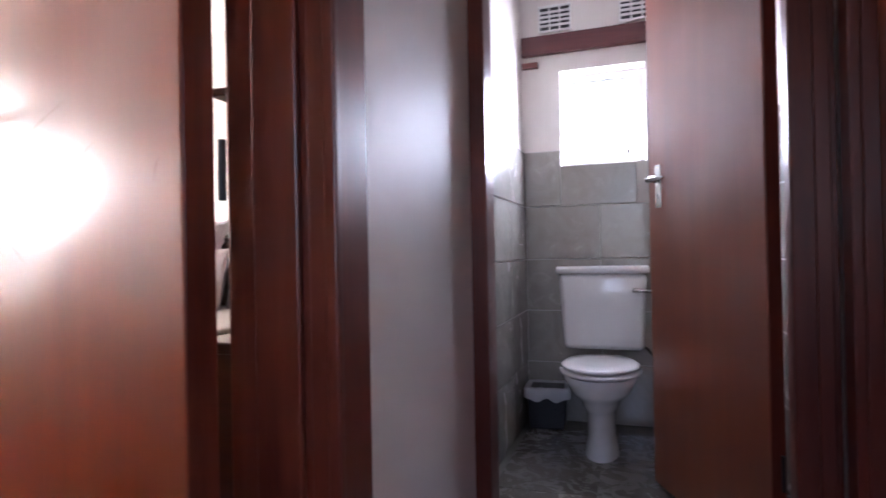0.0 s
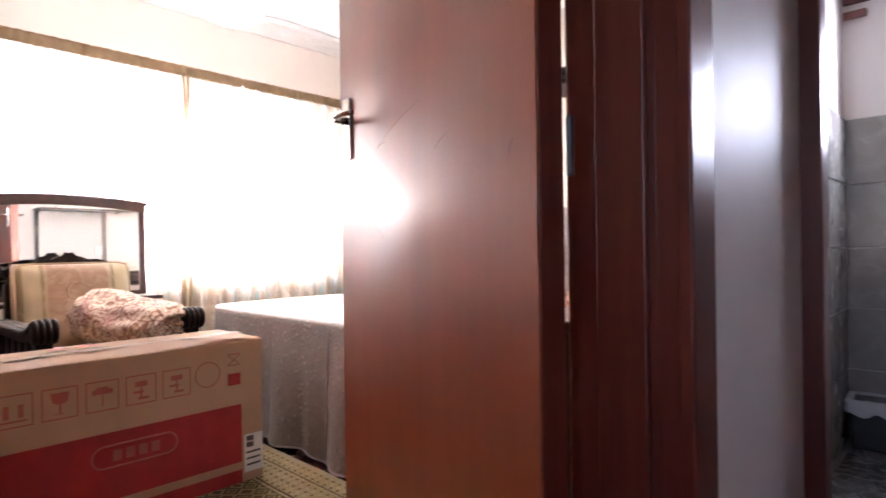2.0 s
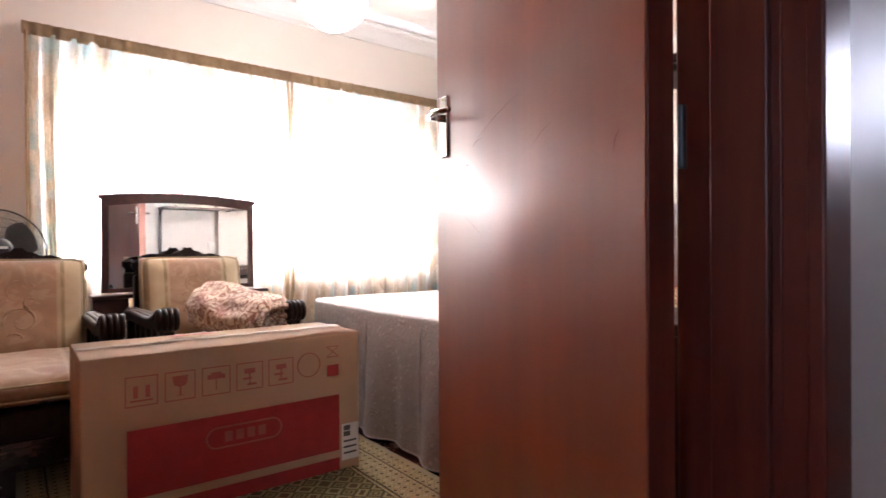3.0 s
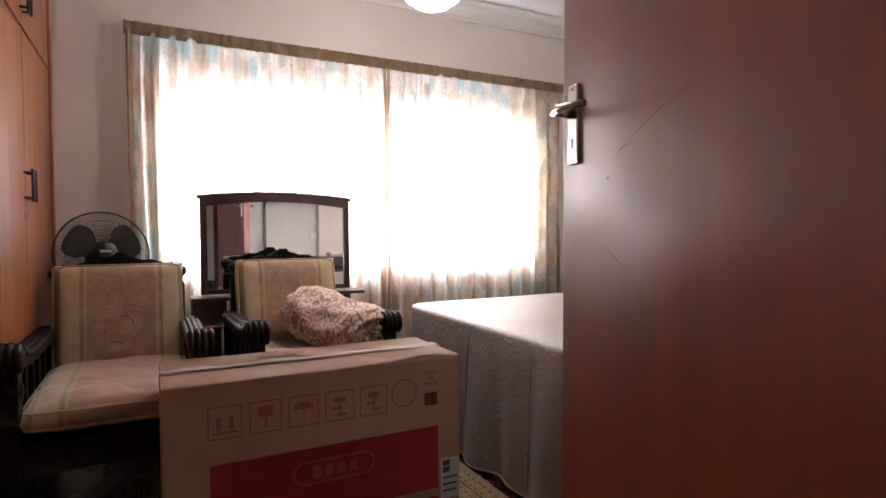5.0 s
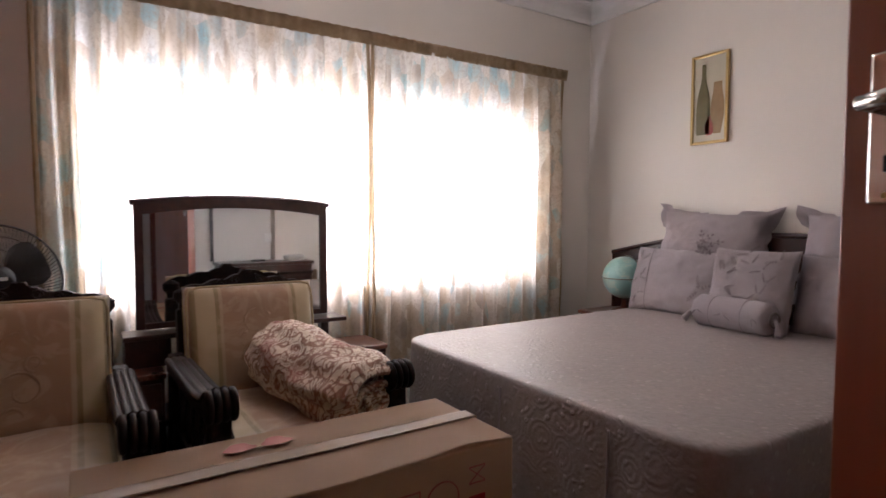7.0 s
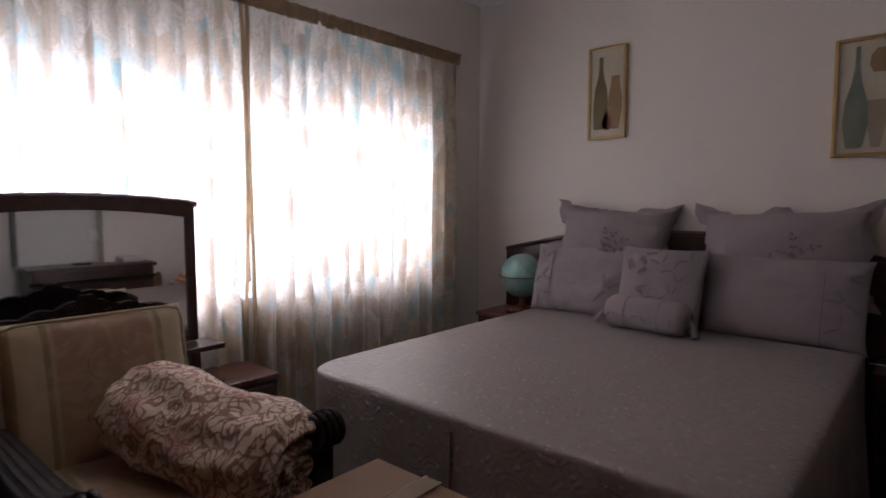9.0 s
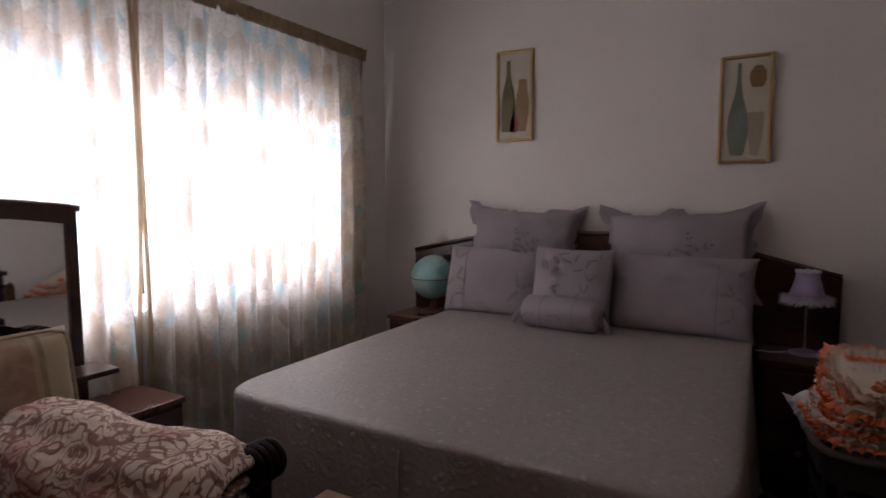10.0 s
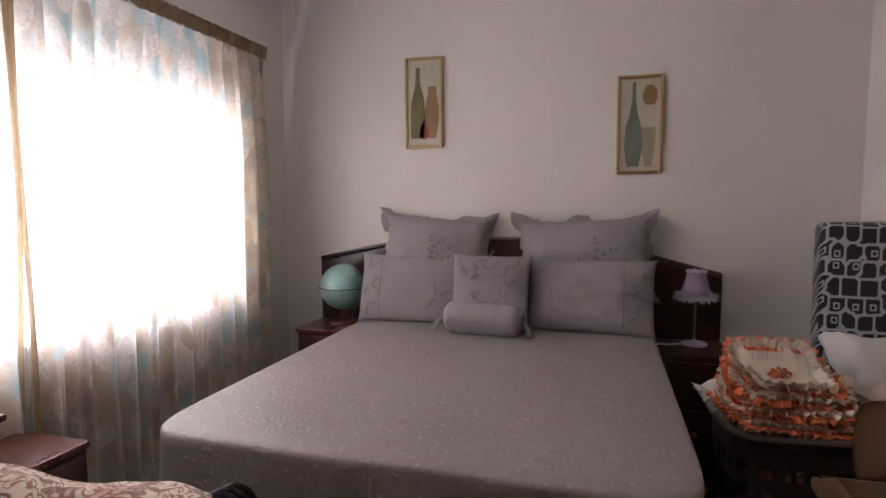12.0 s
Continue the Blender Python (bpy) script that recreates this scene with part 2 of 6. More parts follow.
def swirl_cloth(name, a, b, scale, depth):
    # fine stitched arcs round scattered centres, with small raised flecks
    n = Nodes(name)
    w = n.put("VectorMath", {0: n.co, 1: n.put("VectorMath", {0: n.put("TexNoise", {"Vector": n.co, "Scale": 9.0, "Detail": 2.0}).outputs[1], 1: (0.035, 0.035, 0.035)}, operation="MULTIPLY").outputs[0]}, operation="ADD").outputs[0]
    d = n.put("TexVoronoi", {"Vector": w, "Scale": scale, "Randomness": 1.0}).outputs["Distance"]
    ring = n.math("MULTIPLY", n.math("SINE", n.math("MULTIPLY", d, 30.0)), n.grey(n.noise(7, 3), 0.1, 0.6, 0.40, 0.60))
    fleck = n.grey(n.put("TexVoronoi", {"Vector": w, "Scale": 30.0, "Randomness": 1.0}).outputs["Distance"], 1.0, 0.0, 0.16, 0.30)
    fleck = n.math("MULTIPLY", fleck, n.grey(n.noise(17, 2), 0.0, 1.0, 0.40, 0.52))
    fine = n.noise(160, 3)
    c = n.mix(n.grey(n.noise(2.5, 4), 0, 1), a, b)
    c = n.mix(n.grey(ring, 0.0, 0.06, 0.0, 1.0), c, tuple(x * 0.8 for x in b))
    c = n.mix(n.math("MULTIPLY", fleck, 0.42), c, tuple(min(1, x * 1.65) for x in a))
    mottle = n.noise(38, 4, 0.7, w)
    c = n.mix(n.grey(mottle, 0, 0.55, 0.45, 0.68), c, tuple(x * 0.72 for x in b))
    c = n.mix(n.grey(fine, 0, 0.3, 0.5, 0.8), c, tuple(x * 0.75 for x in b))
    high = n.math("ADD", n.math("MULTIPLY", ring, 0.6), n.math("ADD", n.math("MULTIPLY", mottle, 2.0), n.math("MULTIPLY", fleck, 1.6)))
    return n.done(c, 0.5, n.bump(high, depth, 0.003), **{"Specular IOR Level": 0.8})


SPREAD = swirl_cloth("embossed_grey_bedspread", (0.27, 0.228, 0.217), (0.23, 0.193, 0.183), 12.0, 0.46)
PILLOW = cloth("grey_mauve_pillow_cotton", (0.325, 0.278, 0.292), (0.288, 0.245, 0.257), 6, 0.8, 600, 0.05, 0.9)
EMBROID = cloth("grey_embroidery_thread", (0.16, 0.132, 0.138), (0.21, 0.175, 0.182), 20, 0.5)


def stripe_cloth():
    n = Nodes("striped_brocade")
    y = n.put("SeparateXYZ", {0: n.co}).outputs[1]
    f = n.math("ADD", n.math("MULTIPLY", y, 1.0), 0.5)
    light, sand, olive, gold = (0.40, 0.30, 0.185), (0.315, 0.19, 0.11), (0.24, 0.19, 0.088), (0.45, 0.365, 0.22)
    c = n.ramp(f, [(0.0, sand), (0.255, olive), (0.275, gold), (0.345, olive), (0.36, light), (0.375, sand), (0.64, light), (0.655, olive), (0.67, gold), (0.735, olive), (0.755, sand)], True)
    fl = n.noise(7, 3, 0.5, None, 2.5)
    c = n.mix(n.grey(fl, 0, 0.30, 0.52, 0.60), c, (0.52, 0.40, 0.27))
    c = n.mix(n.grey(n.noise(2.5, 3), 0, 0.3), c, (0.34, 0.23, 0.13))
    return n.done(c, n.grey(fl, 0.65, 0.45), n.bump(n.math("ADD", n.noise(350, 2), n.math("MULTIPLY", n.noise(16, 4), 3.0)), 0.25, 0.004), sheen=0.4)


STRIPE = stripe_cloth()
MOTIF = cloth("pale_tan_brocade", (0.36, 0.24, 0.15), (0.32, 0.205, 0.125), 20)
PIPING = cloth("gold_piping", (0.42, 0.33, 0.19), (0.35, 0.26, 0.14), 20)


def paisley_cloth():
    n = Nodes("paisley_blanket")
    w = n.put("VectorMath", {0: n.co, 1: n.put("VectorMath", {0: n.put("TexNoise", {"Vector": n.co, "Scale": 16.0, "Detail": 2.0}).outputs[1], 1: (0.09, 0.09, 0.09)}, operation="MULTIPLY").outputs[0]}, operation="ADD").outputs[0]
    v = n.put("TexVoronoi", {"Vector": w, "Scale": 9.0})
    ring = n.math("SINE", n.math("MULTIPLY", v.outputs["Distance"], 26.0))
    scroll = n.math("SINE", n.math("MULTIPLY", n.noise(8, 2, 0.5, None, 2.0), 48.0))
    big = n.put("TexVoronoi", {"Vector": n.co, "Scale": 6.0}).outputs["Distance"]
    core = n.grey(big, 1.0, 0.0, 0.16, 0.34)
    c = n.mix(n.grey(n.noise(4, 3), 0, 1), (0.68, 0.57, 0.46), (0.58, 0.47, 0.37))
    c = n.mix(n.grey(ring, 0.0, 0.85, 0.35, 0.75), c, (0.23, 0.10, 0.065))
    c = n.mix(n.grey(scroll, 0.0, 0.85, 0.5, 0.8), c, (0.19, 0.08, 0.05))
    c = n.mix(n.math("MULTIPLY", core, 0.5), c, (0.30, 0.085, 0.075))
    return n.done(c, 0.85, n.bump(n.math("ADD", ring, n.noise(200, 2)), 0.2, 0.004), sheen=0.1)


PAISLEY = paisley_cloth()


def rug_material():
    n = Nodes("patterned_rug_pile")
    s = n.put("SeparateXYZ", {0: n.co})
    y = n.math("MULTIPLY", n.math("ABSOLUTE", s.outputs[1]), 1.5)
    v = n.put("TexVoronoi", {"Vector": n.scaled((1, 1, 0)), "Scale": 13.0, "Randomness": 0.15}, distance="MANHATTAN").outputs["Distance"]
    field = n.ramp(v, [(0, (0.36, 0.27, 0.12)), (0.16, (0.06, 0.035, 0.015)), (0.26, (0.30, 0.24, 0.11)), (0.42, (0.09, 0.075, 0.03)), (0.6, (0.40, 0.31, 0.15)), (0.8, (0.10, 0.06, 0.025))], True)
    dots = n.put("TexVoronoi", {"Vector": n.scaled((1, 1, 0)), "Scale": 24.0, "Randomness": 0.0}, distance="MANHATTAN").outputs["Distance"]
    edge = n.ramp(dots, [(0, (0.10, 0.06, 0.025)), (0.24, (0.47, 0.38, 0.20)), (0.52, (0.30, 0.18, 0.08)), (0.64, (0.50, 0.41, 0.23))], True)
    stripe = n.ramp(y, [(0, (0, 0, 0)), (0.64, (1, 1, 1)), (0.655, (0, 0, 0)), (0.67, (1, 1, 1)), (0.84, (0, 0, 0)), (0.855, (1, 1, 1))], True)
    c = n.mix(stripe, (0.07, 0.04, 0.018), edge)
    inside = n.ramp(y, [(0, (1, 1, 1)), (0.63, (0, 0, 0))], True)
    c = n.mix(inside, c, field)
    hem = n.ramp(y, [(0, (0, 0, 0)), (0.945, (1, 1, 1))], True)
    c = n.mix(hem, c, (0.42, 0.35, 0.22))
    c = n.mix(n.grey(n.noise(9, 4), 0, 0.35), c, (0.20, 0.15, 0.07))
    return n.done(c, 0.95, n.bump(n.noise(300, 3), 0.5, 0.006))


RUG = rug_material()


def card_material():
    n = Nodes("corrugated_cardboard")
    flute = n.noise(1, 2, 0.5, n.scaled((300, 6, 6)))
    c = n.mix(n.grey(n.noise(5, 5), 0, 1), (0.45, 0.29, 0.18), (0.40, 0.255, 0.155))
    c = n.mix(n.grey(flute, 0, 0.2), c, (0.36, 0.235, 0.135))
    return n.done(c, 0.72, n.bump(n.math("ADD", flute, n.noise(6, 4)), 0.12, 0.003))


CARD = card_material()
REDINK = plain("red_box_print", (0.36, 0.020, 0.022), 0.55, vary=0.2)
PALEINK = plain("faded_red_print", (0.40, 0.115, 0.085), 0.65, vary=0.25)
TAPECLEAR = plain("clear_packing_tape", (0.40, 0.27, 0.165), 0.46, 0.0, 0.1)


def zebra_material():
    # black rounded blocks on pale grey, some with a ring inside
    n = Nodes("black_white_geometric_fabric")
    s = n.put("SeparateXYZ", {0: n.co})
    flat = n.put("CombineXYZ", {0: s.outputs[0], 1: n.math("MULTIPLY", n.math("ADD", s.outputs[2], s.outputs[1]), 0.8), 2: 0.0}).outputs[0]
    outs = []
    for feature in ("F1", "F2"):
        v = n.put("TexVoronoi", {"Vector": flat, "Scale": 16.5, "Randomness": 0.55}, distance="CHEBYCHEV")
        v.voronoi_dimensions, v.feature = "2D", feature
        outs.append(v)
    near = outs[0].outputs["Distance"]
    gap = n.math("SUBTRACT", outs[1].outputs["Distance"], near)
    pick = n.put("SeparateColor", {0: outs[0].outputs["Color"]}).outputs[0]
    block_black = n.grey(gap, 0.0, 1.0, 0.13, 0.17)
    ring = n.ramp(near, [(0, (0, 0, 0)), (0.10, (1, 1, 1)), (0.19, (0, 0, 0))], True)
    ring = n.math("MULTIPLY", ring, n.math("GREATER_THAN", pick, 0.45))
    c = n.mix(block_black, (0.36, 0.35, 0.36), (0.010, 0.010, 0.012))
    c = n.mix(n.math("MULTIPLY", ring, block_black), c, (0.36, 0.35, 0.36))
    return n.done(c, 0.85, n.bump(n.noise(400, 2), 0.3, 0.003), sheen=0.2)


ZEBRA = zebra_material()
ORANGE = cloth("orange_frill_fabric", (0.80, 0.22, 0.07), (0.72, 0.17, 0.05), 20, 0.7)
PEACH = cloth("pale_peach_frill_fabric", (0.74, 0.42, 0.28), (0.70, 0.52, 0.40), 30, 0.75)
IVORY = cloth("ivory_cushion_fabric", (0.80, 0.70, 0.56), (0.74, 0.63, 0.50), 8, 0.8)
WHITECLOTH = cloth("white_cotton", (0.66, 0.63, 0.60), (0.60, 0.57, 0.54), 5, 0.85)
LILAC = cloth("lilac_lampshade", (0.34, 0.27, 0.39), (0.29, 0.23, 0.34), 10, 0.8)
FUR = cloth("pale_lilac_feather_trim", (0.55, 0.50, 0.57), (0.48, 0.43, 0.50), 60, 0.95)


def globe_material():
    n = Nodes("printed_globe_map")
    land = n.noise(3.4, 6, 0.6, n.scaled((3, 3, 3)), 0.8)
    c = n.ramp(land, [(0, (0.20, 0.37, 0.35)), (0.50, (0.24, 0.41, 0.385)), (0.56, (0.33, 0.44, 0.38)), (0.64, (0.38, 0.43, 0.35)), (0.72, (0.28, 0.40, 0.34))], True)
    c = n.mix(n.grey(n.noise(20, 4), 0, 0.4), c, (0.22, 0.34, 0.31))
    return n.done(c, 0.3, coat=0.3)


GLOBE = globe_material()


def print_paper(name, a, b):
    n = Nodes(name)
    return n.done(n.mix(n.grey(n.noise(6, 5), 0, 1), a, b), 0.35, coat=0.4)


ARTBACK = print_paper("cream_print_ground", (0.50, 0.465, 0.37), (0.43, 0.395, 0.30))
ARTGREEN = print_paper("green_bottle_print", (0.075, 0.07, 0.025), (0.16, 0.13, 0.05))
ARTOCHRE = print_paper("ochre_vase_print", (0.30, 0.20, 0.09), (0.18, 0.11, 0.045))
ARTRED = print_paper("red_pear_print", (0.30, 0.05, 0.04), (0.22, 0.08, 0.05))
ARTTEAL = print_paper("teal_bottle_print", (0.10, 0.14, 0.11), (0.19, 0.22, 0.17))
ARTGREY = print_paper("grey_cup_print", (0.34, 0.30, 0.22), (0.26, 0.22, 0.15))


def lit_shade():
    n = Nodes("lit_opal_glass_shade")
    return n.done((0.85, 0.82, 0.74), 0.25, **{"Emission Color": (1.0, 0.87, 0.66, 1), "Emission Strength": 14.0})


LITSHADE = lit_shade()


# ---- shaping helpers ----
def part(name, bm, material, parent=None, label="", smooth=False):
    me = bpy.data.meshes.new(name)
    bmesh.ops.recalc_face_normals(bm, faces=bm.faces)
    if smooth:
        for f in bm.faces:
            f.smooth = True
    bm.to_mesh(me)
    bm.free()
    me.materials.append(material)
    ob = new(name, me)
    ob.parent = parent
    if label:
        ob["label"] = label
    return ob


def thing(name, m, label, category, group="", kind=""):
    ob = new(name)
    ob.matrix_world = m
    return tagged(ob, label, category, group, kind)


def slab(bm, a, b, bevel=0.0, seg=2, m=None):
    """A block between two corners, with rounded edges."""
    made = bmesh.ops.create_cube(bm, size=1)["verts"]
    for v in made:
        v.co = Vector([(a[i] + b[i]) / 2 + v.co[i] * (b[i] - a[i]) for i in range(3)])
    if bevel:
        es = list({e for v in made for e in v.link_edges})
        done = bmesh.ops.bevel(bm, geom=es, offset=bevel, segments=seg, affect="EDGES", profile=0.5)
        made = list({v for f in done["faces"] for v in f.verts} | {v for v in made if v.is_valid})
    if m:
        for v in made:
            v.co = m @ v.co
    return made


def block(a, b, bevel=0.0, seg=2, m=None):
    bm = bmesh.new()
    slab(bm, a, b, bevel, seg, m)
    return bm


def lathe(profile, n=32, bm=None, m=None, squash=1.0):
    """Turned shape from (radius, height) pairs round z."""
    bm = bm or bmesh.new()
    rings = []
    for r, z in profile:
        ring = []
        for k in range(n):
            a = 2 * math.pi * k / n
            p = Vector((r * math.cos(a), r * math.sin(a) * squash, z))
            ring.append(bm.verts.new(m @ p if m else p))
        rings.append(ring)
    for p, q in zip(rings, rings[1:]):
        for k in range(n):
            bm.faces.new((p[k], p[(k + 1) % n], q[(k + 1) % n], q[k]))
    bm.faces.new(rings[0][::-1])
    bm.faces.new(rings[-1])
    return bm


def tube(points, r, n=10, bm=None, closed=False):
    """A round bar along a line of points; r may be one radius or one for each point."""
    bm = bm or bmesh.new()
    pts = [Vector(p) for p in points]
    rings, count = [], len(pts)
    up = Vector((0.0, 0.0, 1.0))
    for i, p in enumerate(pts):
        ahead = pts[(i + 1) % count] if closed or i + 1 < count else p
        back = pts[i - 1] if closed or i else p
        d = (ahead - back).normalized()
        side = d.cross(up if abs(d.z) < 0.95 else Vector((1.0, 0.0, 0.0))).normalized()
        top = side.cross(d)
        rad = r[i] if isinstance(r, (list, tuple)) else r
        rings.append([bm.verts.new(p + rad * (math.cos(2 * math.pi * k / n) * side + math.sin(2 * math.pi * k / n) * top)) for k in range(n)])
    pairs = list(zip(rings, rings[1:])) + ([(rings[-1], rings[0])] if closed else [])
    for a, b in pairs:
        for k in range(n):
            bm.faces.new((a[k], a[(k + 1) % n], b[(k + 1) % n], b[k]))
    if not closed:
        bm.faces.new(rings[0][::-1])
        bm.faces.new(rings[-1])
    return bm


def sheet(nu, nv, f, bm=None, wrap=False):
    """A surface of nu x nv points, f(u, v) with u, v from 0 to 1."""
    bm = bm or bmesh.new()
    g = [[bm.verts.new(f(i / (nu if wrap else nu - 1), j / (nv - 1))) for j in range(nv)] for i in range(nu)]
    for i in range(nu if wrap else nu - 1):
        for j in range(nv - 1):
            k = (i + 1) % nu
            bm.faces.new((g[i][j], g[k][j], g[k][j + 1], g[i][j + 1]))
    return bm


def outline(points, depth, bm=None, m=None, bevel=0.0):
    """A flat shape in x and z with a depth in y."""
    bm = bm or bmesh.new()
    a = [bm.verts.new((x, 0, z)) for x, z in points]
    b = [bm.verts.new((x, depth, z)) for x, z in points]
    n = len(points)
    f = [bm.faces.new(a[::-1]), bm.faces.new(b)]
    for k in range(n):
        f.append(bm.faces.new((a[k], a[(k + 1) % n], b[(k + 1) % n], b[k])))
    if bevel:
        es = [e for face in f[:2] for e in face.edges]
        bmesh.ops.bevel(bm, geom=es, offset=bevel, segments=2, affect="EDGES", profile=0.5)
    if m:
        for v in bm.verts:
            v.co = m @ v.co
    return bm


def puff(w, h, t, n=26, p=3.0, wrinkle=0.006, seed=0.0, flange=0.0, pinch=0.05):
    """A filled cushion, w along x, h along z, t along y; flange: flat frill round it."""
    bm = bmesh.new()

    def at(u, v, side):
        a, b = 2 * u - 1, 2 * v - 1
        k = max(abs(a), abs(b))
        body = (1 - abs(a) ** p) * (1 - abs(b) ** p)
        y = side * t / 2 * max(0.0, body) ** 0.42
        sx = w / 2 * (1 - pinch * (1 - b ** 4) * a * a)
        sz = h / 2 * (1 - pinch * (1 - a ** 4) * b * b)
        q = Vector((a * sx, y, b * sz))
        d = noise.noise(Vector((q.x * 9 + seed, q.z * 9, seed))) + 0.5 * noise.noise(Vector((q.x * 26 + seed, q.z * 22, 3 + seed)))
        q.y += d * wrinkle * (0.3 + k) * (1 if side > 0 else -1) * (1 if body > 1e-4 else 0)
        return q
    for side in (-1, 1):
        sheet(n, n, lambda u, v: at(u, v, side), bm)
    bmesh.ops.remove_doubles(bm, verts=bm.verts, dist=0.0004)
    if flange:
        def skirt(u, v):
            a = 4 * u % 4
            c = a - int(a)
            e = [(2 * c - 1, -1), (1, 2 * c - 1), (1 - 2 * c, 1), (-1, 1 - 2 * c)][int(a) % 4]
            inner = at((e[0] + 1) / 2, (e[1] + 1) / 2, 1)
            ear = abs(e[0] * e[1]) ** 5
            long = flange * (1 + 0.35 * noise.noise(Vector((e[0] * 2.7, e[1] * 2.7, seed))) + 0.25 * ear)
            flop = noise.noise(Vector((e[0] * 2.1 + seed, e[1] * 2.1, 5)))
            corner = abs(e[0] * e[1]) ** 4
            away = Vector((e[0] ** 9, 0, e[1] ** 9)) * long * v * min(1.0, 0.25 + 0.8 * corner + max(0.0, 1.4 * flop))
            run = (e[0] * w / 2 - e[1] * h / 2)
            tuck = math.sin(run * 62 + 5 * noise.noise(Vector((e[0] * 4, e[1] * 4, seed))))
            back = 0.03 * v * (1 - corner)
            return inner + away + Vector((0.004 * v * tuck, v * (0.009 * tuck - 0.03 * flop) + back, 0.006 * v * tuck))
        sheet(280, 7, skirt, bm, True)
    return bm


def wall_with_holes(name, axis, at0, at1, u0, u1, z0, z1, holes, material, label):
    """A wall of some thickness across x or y, made of blocks round its openings (u0, u1, z0, z1)."""
    bm = bmesh.new()

    def put(a, b, c, d):
        if b - a > 1e-4 and d - c > 1e-4:
            if axis == "x":
                slab(bm, (at0, a, c), (at1, b, d))
            else:
                slab(bm, (a, at0, c), (b, at1, d))
    cur = u0
    for h0, h1, hz0, hz1 in sorted(holes):
        put(cur, h0, z0, z1)
        put(h0, h1, z0, hz0)
        put(h0, h1, hz1, z1)
        cur = h1
    put(cur, u1, z0, z1)
    return tagged(part(name, bm, material), label, "wall", kind="structure")


# ---- the building ----
TOP = 2.60
tagged(part("floor", block((-4.30, -0.75, -0.12), (0.70, 2.10, 0.0)), FLOORWOOD), "polished dark red wooden floor", "floor", kind="structure")
tagged(part("floor_bedroom_north", block((-4.30, 2.10, -0.12), (-0.70, 3.75, 0.0)), FLOORWOOD), "polished dark red wooden floor beside the bed", "floor", kind="structure")
tagged(part("floor_passage_south", block((-0.60, -1.80, -0.12), (0.70, -0.75, 0.0)), FLOORWOOD), "polished dark red passage floor", "floor", kind="structure")
tagged(part("ceiling", block((-4.30, -0.75, TOP), (-0.60, 3.75, TOP + 0.1)), CEIL), "white painted bedroom ceiling", "ceiling", kind="structure")
tagged(part("ceiling_passage", block((-0.60, -1.80, TOP), (0.70, 3.75, TOP + 0.1)), CEIL), "white painted passage and toilet ceiling", "ceiling", kind="structure")
wall_with_holes("wall_west", "x", -4.27, -4.03, -0.75, 3.75, 0, TOP, [(0.47, 2.93, 0.78, 1.88)], WALL, "cream painted wall round the bedroom window")
wall_with_holes("wall_north", "y", 3.49, 3.72, -4.03, -0.70, 0, TOP, [], WALL, "cream painted wall behind the bed")
wall_with_holes("wall_north_toilet", "y", 3.49, 3.72, -0.70, 0.70, 0, TOP, [(-0.485, -0.04, 1.402, 1.928)], WALL, "white painted toilet wall round a small window")
wall_with_holes("wall_south", "y", -0.75, -0.65, -4.03, -0.60, 0, TOP, [], WALL, "cream painted wall behind the cupboards")
wall_with_holes("wall_east", "x", -0.78, -0.585, -0.65, 2.06, 0, TOP, [(0.14, 1.20, 0, 2.10)], GLOSSWALL, "off-white satin wall between bedroom and passage")
wall_with_holes("wall_east_thick", "x", -0.93, -0.70, 2.06, 3.49, 0, TOP, [], WALL, "cream painted wall between bedroom and toilet")
wall_with_holes("wall_toilet_front", "y", 2.06, 2.16, -0.70, 0.70, 0, TOP, [(-0.60, 0.361, 0, 2.09)], GLOSSWALL, "off-white wall round the toilet door")
wall_with_holes("wall_toilet_east", "x", 0.44, 0.60, 2.16, 3.49, 0, TOP, [], WALL, "white painted toilet side wall")
wall_with_holes("wall_passage_east", "x", 0.42, 0.56, -1.60, 2.06, 0, TOP, [(1.12, 1.98, 0, 2.09)], GLOSSWALL, "off-white passage wall round a closed door")
wall_with_holes("wall_passage_west", "x", -0.80, -0.59, -1.60, -0.65, 0, TOP, [], GLOSSWALL, "off-white passage wall")
# the opening in this unseen wall is made up, for the passage fill lamp
wall_with_holes("wall_passage_south", "y", -1.70, -1.60, -0.59, 0.42, 0, TOP, [(-0.45, 0.30, 0.95, 2.05)], GLOSSWALL, "off-white wall at the passage end")


def cornice(name, p, q, inward):
    """A coved plaster strip from p to q under the ceiling."""
    bm = bmesh.new()
    prof = [(0.0, -0.115), (0.012, -0.115), (0.016, -0.085), (0.03, -0.06), (0.055, -0.036), (0.085, -0.022), (0.095, -0.010), (0.11, -0.010), (0.11, 0.0), (0.0, 0.0)]
    ends = []
    for e in (p, q):
        ends.append([bm.verts.new((e[0] + inward[0] * d, e[1] + inward[1] * d, TOP - 0.001 + z)) for d, z in prof])
    n = len(prof)
    for k in range(n):
        bm.faces.new((ends[0][k], ends[0][(k + 1) % n], ends[1][(k + 1) % n], ends[1][k]))
    tagged(part(name, bm, CEIL), "white moulded plaster cornice under the ceiling", "cornice", kind="structure")


